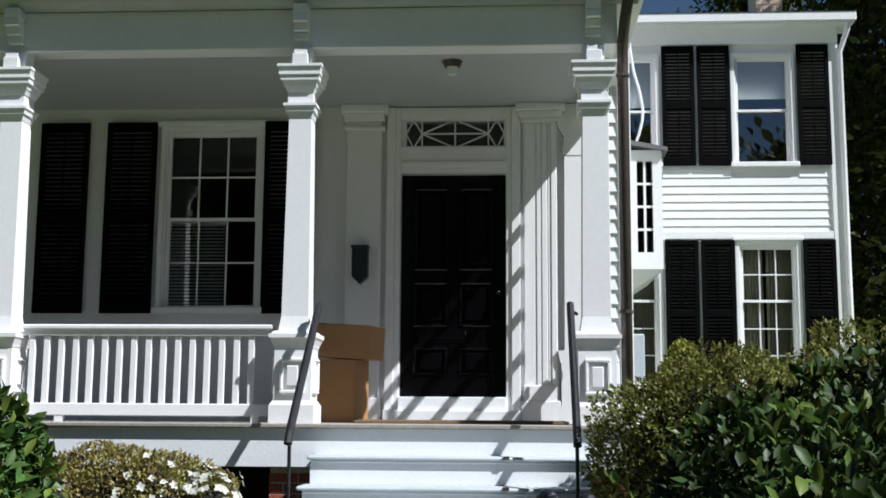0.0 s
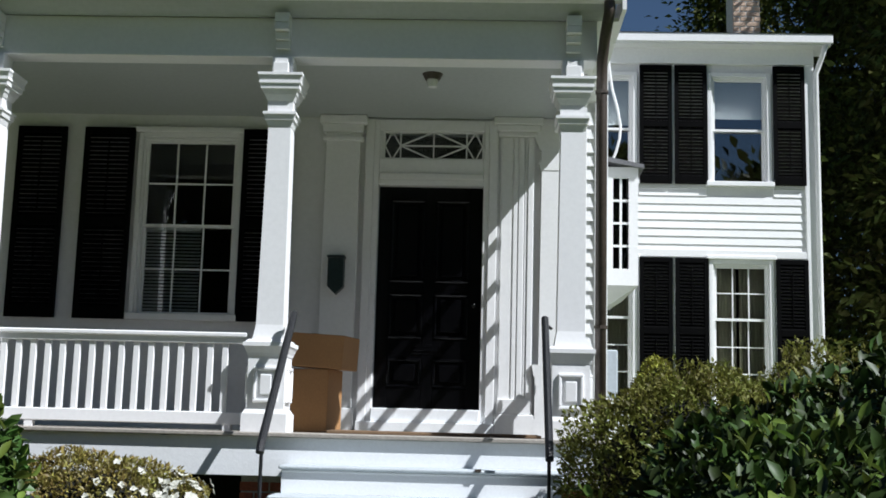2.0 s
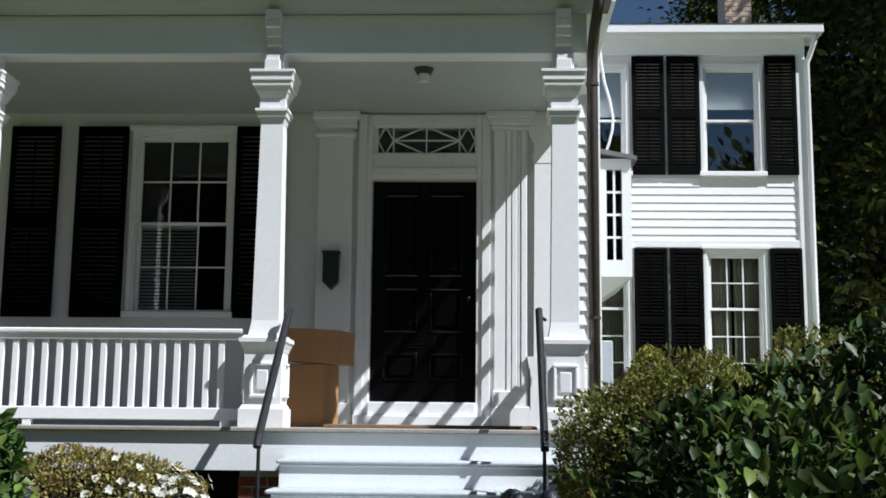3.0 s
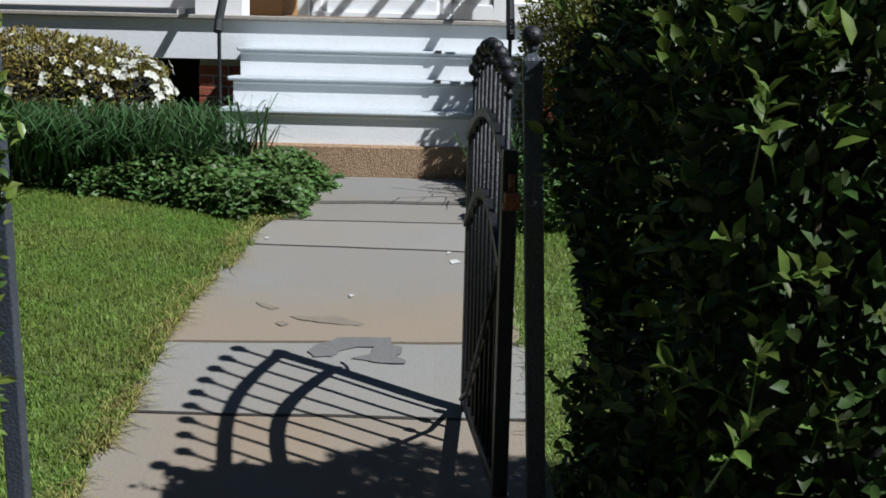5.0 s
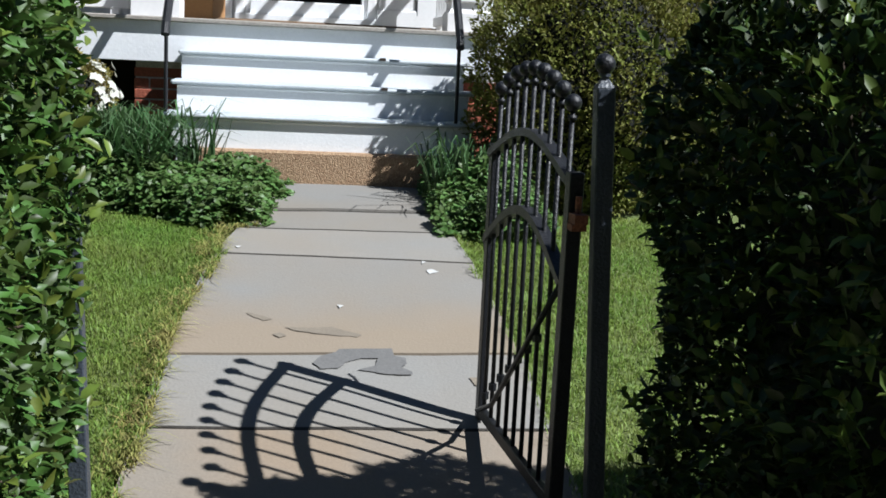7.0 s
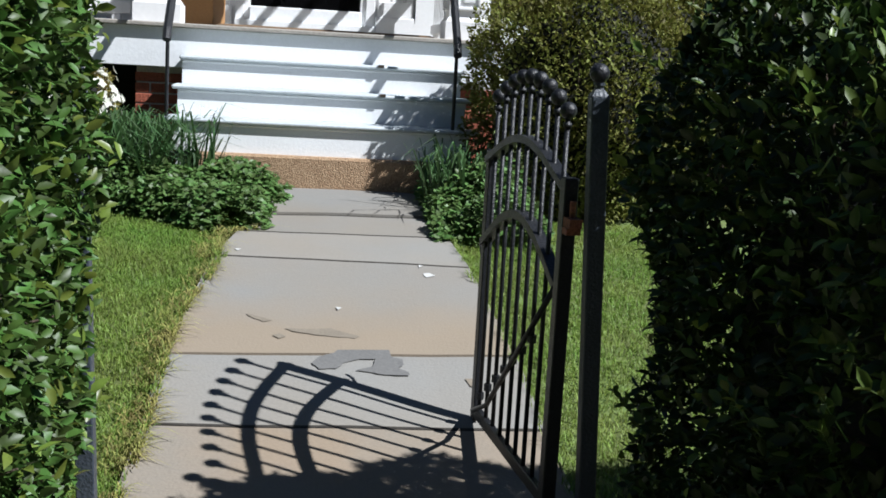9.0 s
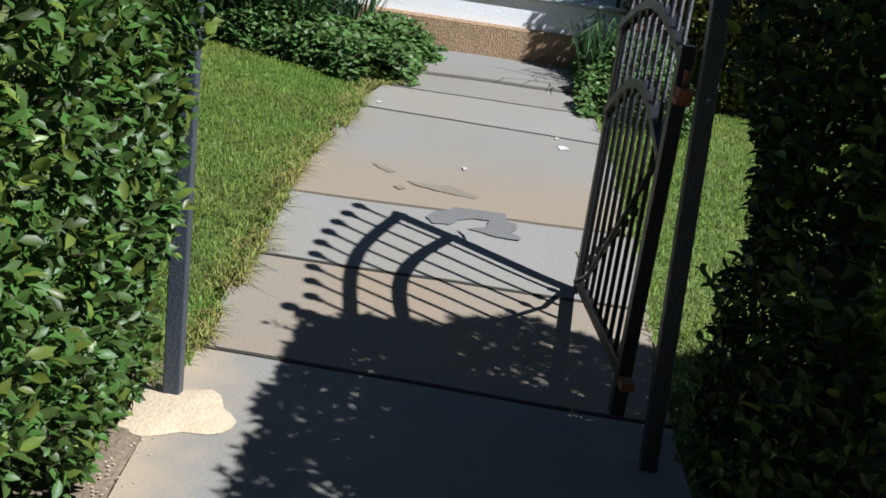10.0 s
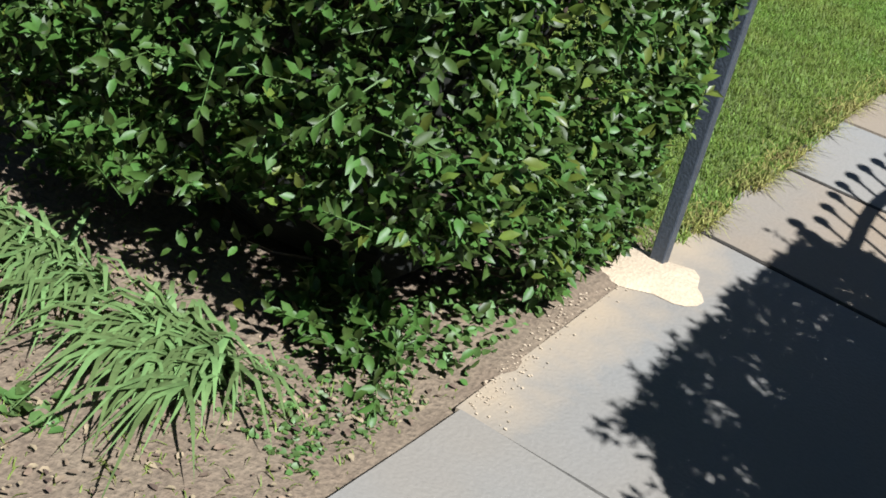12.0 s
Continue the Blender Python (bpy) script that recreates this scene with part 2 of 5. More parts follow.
def raw(name, co, faces_n, loops, material, parent=None, smooth=False):
    """A mesh from arrays: coordinates, the corners of each face, and the corner indices."""
    me = bpy.data.meshes.new(name)
    me.vertices.add(len(co))
    me.vertices.foreach_set("co", np.asarray(co, dtype=np.float32).ravel())
    me.loops.add(len(loops))
    me.loops.foreach_set("vertex_index", np.asarray(loops, dtype=np.int32))
    me.polygons.add(len(faces_n))
    starts = np.concatenate(([0], np.cumsum(faces_n)[:-1]))
    me.polygons.foreach_set("loop_start", starts.astype(np.int32))
    me.update(calc_edges=True)
    me.validate()
    me.materials.append(material)
    if smooth:
        me.shade_smooth()
    ob = new(name, me)
    if parent:
        ob.parent = parent
        ob.matrix_parent_inverse = parent.matrix_basis.inverted()
    return ob


def unit(v):
    return v / np.maximum(np.linalg.norm(v, axis=1, keepdims=True), 1e-6)


def leaves(name, at, aim, size, wide, material, parent=None, face=None, fold=0.10, rng=None, spread=0.25, plain=False):
    """Folded leaves at the points, each along its aim, facing roughly to face. plain: pointed ones of four triangles, for far crowns."""
    n = len(at)
    aim = unit(aim)
    face = unit(face) if face is not None else unit(rng.normal(size=(n, 3)))
    side = unit(np.cross(aim, face))
    up = np.cross(side, aim)
    ln = size * (1 + spread * rng.uniform(-1, 1, n))[:, None]
    w = ln * wide

    def at_leaf(along, across, rise):
        return at + aim * ln * along + side * w * across + up * ln * rise

    if plain:
        v = [at, at_leaf(0.45, -0.5, fold), at_leaf(0.5, 0, 0), at_leaf(0.45, 0.5, fold), at_leaf(1, 0, -0.12)]
        pattern, sizes = [0, 3, 2, 0, 2, 1, 2, 3, 4, 2, 4, 1], [3] * 4
    else:
        curl = (rng.uniform(0.02, 0.22, n))[:, None]
        v = [at, at_leaf(0.27, -0.43, fold), at_leaf(0.62, -0.46, fold * 0.7), at_leaf(1, 0, 0) - up * ln * curl, at_leaf(0.62, 0.46, fold * 0.7), at_leaf(0.27, 0.43, fold), at_leaf(0.3, 0, 0.0), at_leaf(0.66, 0, -0.03)]
        pattern, sizes = [0, 5, 6, 0, 6, 1, 6, 5, 4, 7, 6, 7, 2, 1, 7, 4, 3, 7, 3, 2], [3, 3, 4, 4, 3, 3]
    k = len(v)
    f = (np.arange(n) * k)[:, None] + np.array(pattern)
    return raw(name, np.stack(v, 1).reshape(-1, 3), np.tile(sizes, n), f.ravel(), material, parent)


def blades(name, at, lean, height, width, material, parent=None, rng=None, droop=0.5):
    """Narrow arching blades of three segments."""
    n = len(at)
    h = height * rng.uniform(0.6, 1.15, n)[:, None]
    lean = lean * h
    upv = np.array([0, 0, 1.0])
    side = unit(np.cross(lean + 1e-4, upv)) * (width * rng.uniform(0.7, 1.2, n))[:, None] / 2
    p0, p1 = at, at + upv * h * 0.55 + lean * 0.35
    p2 = at + upv * h * (1 - 0.15 * droop) + lean * 0.8
    p3 = at + upv * h * (1 - 0.55 * droop) + lean * 1.35
    v = np.stack([p0 - side, p0 + side, p1 - side, p1 + side, p2 - side * 0.7, p2 + side * 0.7, p3], 1).reshape(-1, 3)
    base = (np.arange(n) * 7)[:, None]
    q = base + np.array([0, 1, 3, 2, 2, 3, 5, 4, 4, 5, 6])
    return raw(name, v, np.tile([4, 4, 3], n), q.ravel(), material, parent)


def rough_noise(p, scale, seed=0.0):
    return np.array([noise.noise(Vector(q) * scale + Vector((seed, seed * 1.7, -seed))) for q in p])


# ---- ground and paving ----
def ground_sheet():
    xs = np.concatenate(([-400, -120, -40, -15], np.arange(-8, 8.01, 0.25), [15, 40, 120, 400]))
    ys = np.concatenate(([-400, -120, -40, -15], np.arange(-4, 10.01, 0.2), [13, 18, 30, 80, 200, 500]))
    co = [(x, y, ground_z(y) + 0.02 * noise.noise(Vector((x * 0.9, y * 0.9, 0))) - 0.02) for y in ys for x in xs]
    nx = len(xs)
    f = [(j * nx + i, j * nx + i + 1, (j + 1) * nx + i + 1, (j + 1) * nx + i) for j in range(len(ys) - 1) for i in range(nx - 1)]
    return setting(raw("ground", co, [4] * len(f), np.array(f).ravel(), SOIL, smooth=True), "sloping garden soil under a green lawn", "ground")


ground_sheet()


def slab(parent, name, corners, material, up=0.035, deep=0.12, rag=0.0, label=""):
    """A paving slab laid on the slope; corners run left-near, right-near, right-far, left-far as x, y."""
    bm = bmesh.new()
    (ax, ay), (bx, by), (cx, cy), (dx, dy) = corners
    n = 8
    near = [(ax + (bx - ax) * i / n, ay + (by - ay) * i / n) for i in range(n + 1)]
    far = [(dx + (cx - dx) * i / n, dy + (cy - dy) * i / n) for i in range(n + 1)]
    rows = []
    for k in range(9):
        s = k / 8
        rows.append([(p[0] + (q[0] - p[0]) * s, p[1] + (q[1] - p[1]) * s) for p, q in zip(near, far)])
    top = [[bm.verts.new((x, y, ground_z(y) + up + 0.004 * noise.noise(Vector((x * 3, y * 3, 5))))) for x, y in r] for r in rows]
    for r0, r1 in zip(top, top[1:]):
        for i in range(n):
            bm.faces.new((r0[i], r0[i + 1], r1[i + 1], r1[i]))
    ring = top[0] + [r[-1] for r in top[1:]] + top[-1][-2::-1] + [r[0] for r in top[-2:0:-1]]
    low = [bm.verts.new((v.co.x, v.co.y, v.co.z - deep)) for v in ring]
    for i in range(len(ring)):
        bm.faces.new((ring[i], low[i], low[(i + 1) % len(ring)], ring[(i + 1) % len(ring)]))
    return part(name, bm, material, parent, label)


def filmed(name, base, axis, clear, full, colour, amount, wobble, scale):
    """A copy of the concrete with a tan film that thins out unevenly along one axis, from full to clear."""
    m = base.copy()
    m.name = name
    n, l = m.node_tree.nodes, m.node_tree.links
    b = n["Principled BSDF"]
    plain = b.inputs["Base Color"].links[0].from_socket
    tc, sep, ns = n.new("ShaderNodeTexCoord"), n.new("ShaderNodeSeparateXYZ"), n.new("ShaderNodeTexNoise")
    l.new(tc.outputs["Object"], sep.inputs[0]), l.new(tc.outputs["Object"], ns.inputs["Vector"])
    ns.inputs["Scale"].default_value, ns.inputs["Detail"].default_value = scale, 6
    wob = n.new("ShaderNodeMath")
    wob.operation = "MULTIPLY_ADD"
    wob.inputs[1].default_value = wobble
    l.new(ns.outputs["Fac"], wob.inputs[0]), l.new(sep.outputs[axis], wob.inputs[2])
    edge = n.new("ShaderNodeMapRange")
    edge.inputs["From Min"].default_value, edge.inputs["From Max"].default_value = clear + wobble / 2, full + wobble / 2
    edge.inputs["To Max"].default_value = amount
    l.new(wob.outputs[0], edge.inputs["Value"])
    mix = n.new("ShaderNodeMixRGB")
    mix.inputs[2].default_value = (*colour, 1)
    l.new(edge.outputs[0], mix.inputs[0]), l.new(plain, mix.inputs[1]), l.new(mix.outputs[0], b.inputs["Base Color"])
    return m


SANDY = filmed("sandy_concrete", CONC, "X", -0.70, -0.90, (0.34, 0.27, 0.185), 0.9, 0.28, 8)
RUSTY = filmed("rust_stained_concrete", CONC, "Y", 5.62, 5.18, (0.234, 0.188, 0.134), 0.9, 0.6, 2.0)
path = thing("pavement", "grey concrete garden path of cracked, stained slabs", "path", (-0.3, 4, ground_z(4)), kind="structure")
G = 0.011
EDGE_L = lambda y: float(np.interp(y, [2.45, 3.12, 3.78, 4.14, 4.65, 5.14, 5.47, 5.70, 6.1, 6.55, 6.65, 7.8], [-0.89, -1.0, -0.90, -0.881, -0.862, -0.86, -0.835, -0.776, -0.76, -0.78, -0.60, -0.50]))
EDGE_R = lambda y: float(np.interp(y, [2.45, 3.7, 5.82, 6.51, 6.81, 7.8], [0.62, 0.56, 0.49, 0.47, 0.40, 0.36]))
JOINTS = [-3.0, -1.6, -0.3, 1.0, 2.45, 3.74, 4.385, 4.91, 6.09, 6.62, 7.06, 7.80]
for j, (y0, y1) in enumerate(zip(JOINTS, JOINTS[1:])):
    y0, y1 = y0 + G, y1 - G
    skew, skew1 = 0.03 * math.sin(j * 2.1), 0.03 * math.sin((j + 1) * 2.1)
    if y1 < 2.5:
        slab(path, "slab", [(-0.89, y0), (1.5, y0), (1.5, y1), (-0.88, y1)], CONC)
    else:
        lift = 0.035 + (0.014 if y0 > 7.0 else 0.0)
        slab(path, "slab", [(EDGE_L(y0), y0 - skew), (EDGE_R(y0), y0 + skew), (EDGE_R(y1), y1 + skew1), (EDGE_L(y1), y1 - skew1)], TANC if j == 5 else RUSTY if j == 7 else SANDY if j == 4 else CONC, lift)


for k, y in enumerate(JOINTS[3:-1]):
    w = (0.004, 0.005, 0.006, 0.007, 0.002, 0.008, 0.007, 0.012)[k % 8]
    a, b = (EDGE_L(y), EDGE_R(y)) if y > 2.3 else (-0.89, 1.5)
    sk = 0.03 * math.sin((k + 3) * 2.1)
    slab(path, "joint", [(a, y - w - sk), (b, y - w + sk), (b, y + w + sk), (a, y + w - sk)], JOINT, 0.036 if w > 0.005 else 0.02, 0.05, label="dark earth in a joint")


def patch(name, outline, material, parent, up, label=""):
    """A thin irregular stain or smear lying on the slope."""
    bm = bmesh.new()
    ring = []
    for k, (x, y) in enumerate(outline):
        nx_, ny_ = outline[(k + 1) % len(outline)]
        for s in (0, 0.25, 0.5, 0.75):
            px, py = x + (nx_ - x) * s, y + (ny_ - y) * s
            j = 0.008 * noise.noise(Vector((px * 30, py * 30, 2)))
            ring.append(bm.verts.new((px + j, py + j, ground_z(py) + up)))
    bm.faces.new(ring)
    bmesh.ops.triangulate(bm, faces=bm.faces[:])
    return part(name, bm, material, parent, label)


patch("stain", [(-0.292, 4.82), (-0.266, 4.875), (-0.208, 4.912), (-0.193, 4.94), (0.01, 4.952), (0.013, 4.891), (0.055, 4.87), (0.062, 4.822), (0.04, 4.794), (0.08, 4.764), (0.074, 4.742), (-0.017, 4.743), (-0.127, 4.773), (-0.063, 4.803), (-0.046, 4.864), (-0.11, 4.861), (-0.168, 4.826), (-0.197, 4.783), (-0.267, 4.775)], PATCHM, path, 0.0405, "dark grey stain on the concrete")
for spots in ([(-0.562, 5.314), (-0.507, 5.284), (-0.457, 5.241), (-0.49, 5.222), (-0.544, 5.268)],
                           [(-0.405, 5.154), (-0.308, 5.153), (-0.218, 5.168), (-0.101, 5.087), (-0.117, 5.062), (-0.249, 5.085), (-0.368, 5.124)],
                           [(-0.448, 5.078), (-0.419, 5.096), (-0.396, 5.066), (-0.425, 5.04)],
                           [(0.284, 4.729), (0.343, 4.732), (0.334, 4.668), (0.299, 4.677)]):
    patch("stain", spots, STREAK, path, 0.0395, "faint brown streak on the concrete")
for spots in ([(-0.194, 5.421), (-0.163, 5.414), (-0.179, 5.386)],
              [(0.238, 5.92), (0.271, 5.935), (0.295, 5.893), (0.246, 5.862)],
              [(-0.665, 6.226), (-0.637, 6.223), (-0.649, 6.188)],
              [(0.229, 6.054), (0.25, 6.044), (0.232, 6.014)]):
    patch("stain", spots, SPOT, path, 0.0405, "small white spot on the concrete")


def sand_mound():
    bm = bmesh.new()
    cx, cy = -0.845, 3.405
    n, rings = 26, 6
    grid = []
    for k in range(1, rings + 1):
        r = k / rings
        ring = []
        for i in range(n):
            a = i * math.tau / n
            rr = r * (0.135 + 0.05 * noise.noise(Vector((math.cos(a) * 1.3, math.sin(a) * 1.3, 4))) + 0.05 * max(0, -math.cos(a)))
            x, y = cx + rr * math.cos(a), cy + rr * 0.95 * math.sin(a)
            z = ground_z(y) + 0.0385 + 0.022 * (1 - r ** 2) + 0.005 * (1 - r) * noise.noise(Vector((x * 30, y * 30, 0)))
            ring.append(bm.verts.new((x, y, z)))
        grid.append(ring)
    bm.faces.new(grid[0])
    for a, b in zip(grid, grid[1:]):
        for i in range(n):
            bm.faces.new((a[i], a[(i + 1) % n], b[(i + 1) % n], b[i]))
    tagged(link("sand_mound", bm, SAND, smooth=True), "cream sandy mortar spread round the gate post's foot", "sand")


sand_mound()


def dirt_bed():
    xs, ys = np.arange(-4.6, -0.74, 0.035), np.arange(0.4, 3.7, 0.035)
    co, f = [], []
    nx = len(xs)
    for y in ys:
        for x in xs:
            spill = 0.023 * min(1, max(0, (y - 2.4) / 0.25)) * min(1, max(0, (3.45 - y) / 0.2)) * min(1, max(0, 1 - (EDGE_L(y) - x) / 0.3)) * min(1, max(0, 1 - (x - EDGE_L(y) - 0.04) / 0.1))
            co.append((x, y, ground_z(y) + 0.012 + spill + 0.012 * noise.noise(Vector((x * 2.3, y * 2.3, 7))) + 0.008 * noise.noise(Vector((x * 11, y * 11, 3)))))
    f = [(j * nx + i, j * nx + i + 1, (j + 1) * nx + i + 1, (j + 1) * nx + i) for j in range(len(ys) - 1) for i in range(nx - 1)]
    setting(raw("dirt_bed", co, [4] * len(f), np.array(f).ravel(), DIRT, smooth=True), "bare brown dirt bed with dry leaf litter", "dirt")


dirt_bed()

# ---- main house: walls and porch ----
WY = 11.14   # front of the main wall
PZ = 1.49    # porch floor


def wall_with_openings(name, x0, x1, z0, z1, y0, y1, holes, material, label):
    """A wall along x with rectangular holes (hx0, hx1, hz0, hz1) through it, as butted blocks in one mesh."""
    bm = bmesh.new()
    xs = sorted({x0, x1, *[h[0] for h in holes], *[h[1] for h in holes]})
    for a, b in zip(xs, xs[1:]):
        cuts = sorted((h[2], h[3]) for h in holes if h[0] <= a + 1e-6 and h[1] >= b - 1e-6)
        z = z0
        for c, d in cuts:
            if c > z:
                add_box(bm, a, b, y0, y1, z, c)
            z = d
        if z < z1:
            add_box(bm, a, b, y0, y1, z, z1)
    bmesh.ops.remove_doubles(bm, verts=bm.verts[:], dist=0.0005)
    return setting(link(name, bm, material), label, "wall")


WIN = (-3.075, -2.17, 2.53, 4.20)
DOOR = (-0.84, 0.135, 1.72, 3.78)
TRANS = (-0.81, 0.13, 4.03, 4.30)
WINX = (-5.75, -4.88, 2.54, 4.2)
wall_with_openings("wall_front", -7.5, 1.26, 0.3, 6.6, WY, WY + 0.2, [WIN, WINX, DOOR, TRANS], WALLW, "white painted flush-board house wall under the porch")
setting(link("wall_side", box(1.06, 1.26, WY + 0.2, 19.0, 0.3, 6.6), WALLW), "white side wall of the main house", "wall")
setting(link("wall_far_side", box(-7.5, -7.3, WY + 0.2, 19.0, 0.3, 6.6), WALLW), "white far side wall of the main house", "wall")
setting(link("wall_back", box(-7.3, 1.06, 18.8, 19.0, 0.3, 6.6), WALLW), "white back wall of the main house", "wall")
bm = frustum(bmesh.new(), -3.12, 15.07, 6.6, 8.2, 8.8, 3.0, 7.9, 0.6)
setting(link("main_roof", bm, ROOFG), "grey hipped roof of the main house", "roof")
# near-black floor and partition, in place of unlit rooms behind the openings
setting(link("room_floor", box(-7.3, 1.06, WY + 0.2, 18.8, 1.35, 1.45, 0), DARK), "near-black floor painting the indoor shade behind the windows", "floor")
setting(link("room_partition", box(-7.3, 1.06, WY + 2.6, WY + 2.7, 1.45, 6.6, 0), DARK), "near-black partition painting the indoor shade behind the windows", "wall")

setting(link("porch_floor", box(-7.0, 1.02, 8.635, WY, PZ - 0.03, PZ, 0.006), FLOORP), "worn grey-brown painted porch floor", "floor")
setting(link("porch_skirt", box(-7.0, 1.0, 8.675, 8.72, 1.19, PZ - 0.031, 0.004), TREADW), "white painted skirt board below the porch floor", "trim")
setting(link("porch_ceiling", box(-7.0, 0.98, 9.16, WY, 4.42, 4.46, 0), CEILP), "grey-green painted porch ceiling, darkened for its shade", "ceiling")
setting(link("porch_beam", box(-7.0, 0.98, 8.96, 9.16, 4.29, 4.60, 0.006), WHITE), "white porch beam above the columns", "beam")
setting(link("porch_side_beam", box(0.78, 0.98, 9.16, WY, 4.29, 4.60, 0.006), WHITE), "white porch end beam", "beam")
bm = bmesh.new()
vs = [bm.verts.new((x, y, z)) for x in (-7.0, 1.10) for y, z in ((8.955, 4.60), (8.90, 4.605), (8.84, 4.63), (8.78, 4.675), (8.78, 4.70), (8.955, 4.66))]
for i in range(6):
    bm.faces.new((vs[i], vs[(i + 1) % 6], vs[6 + (i + 1) % 6], vs[6 + i]))
bm.faces.new(vs[:6]), bm.faces.new(vs[6:][::-1])
# takes the darkened ceiling paint instead of white, to hold its shade
setting(link("porch_soffit", bm, CEILP), "grey-green soffit of the porch eave, darkened for its shade", "soffit")
setting(link("porch_side_soffit", box(0.98, 1.14, 8.96, WY, 4.60, 4.63, 0), WHITE), "white soffit of the porch side eave", "soffit")
bm = bmesh.new()
vs = [bm.verts.new(p) for p in ((-7, 8.64, 4.83), (1.16, 8.64, 4.83), (1.16, WY, 5.35), (-7, WY, 5.35), (-7, 8.64, 4.795), (1.16, 8.64, 4.795), (1.16, WY, 5.30), (-7, WY, 5.30))]
for f in ((0, 1, 2, 3), (7, 6, 5, 4), (0, 4, 5, 1), (1, 5, 6, 2), (2, 6, 7, 3), (3, 7, 4, 0)):
    bm.faces.new([vs[i] for i in f])
setting(link("porch_roof", bm, ROOFG), "grey low-sloped porch roof", "roof")


def gutter():
    g = thing("gutter", "white metal gutter along the porch eave", "gutter", (0, 8.4, 4.6))
    bm = bmesh.new()
    prof = [(y + 0.36, z + 0.07) for y, z in ((8.42, 4.60), (8.40, 4.605), (8.345, 4.605), (8.33, 4.64), (8.30, 4.67), (8.29, 4.715), (8.30, 4.72), (8.31, 4.69), (8.34, 4.65), (8.355, 4.62), (8.42, 4.63))]
    ends = [[bm.verts.new((x, y, z)) for y, z in prof] for x in (-7.0, 1.15)]
    for i in range(len(prof)):
        k = (i + 1) % len(prof)
        bm.faces.new((ends[0][i], ends[0][k], ends[1][k], ends[1][i]))
    bm.faces.new(ends[0]), bm.faces.new(ends[1][::-1])
    part("trough", bm, WHITE, g)
    bm = bmesh.new()
    add_box(bm, 1.14, 1.17, 8.70, WY, 4.60, 4.78)
    part("side_fascia", bm, WHITE, g)


gutter()


def downspout():
    d = thing("downspout", "dark bronze metal downspout at the porch corner", "downspout", (1.02, 9.0, 0.55))
    bm = bmesh.new()
    tube(bm, [(1.05, 8.74, 4.70), (1.05, 8.76, 4.60), (1.03, 8.86, 4.45), (1.02, 8.98, 4.30), (1.02, 9.0, 4.1), (1.02, 9.0, 0.6)], 0.042, 10)
    part("pipe", bm, BROWNP, d, smooth=True)
    for z in (4.06, 2.3):
        part("strap", tube(bmesh.new(), [(1.02, 9.0, z - 0.012), (1.02, 9.0, z + 0.012)], 0.05, 10), BROWNP, d)


downspout()


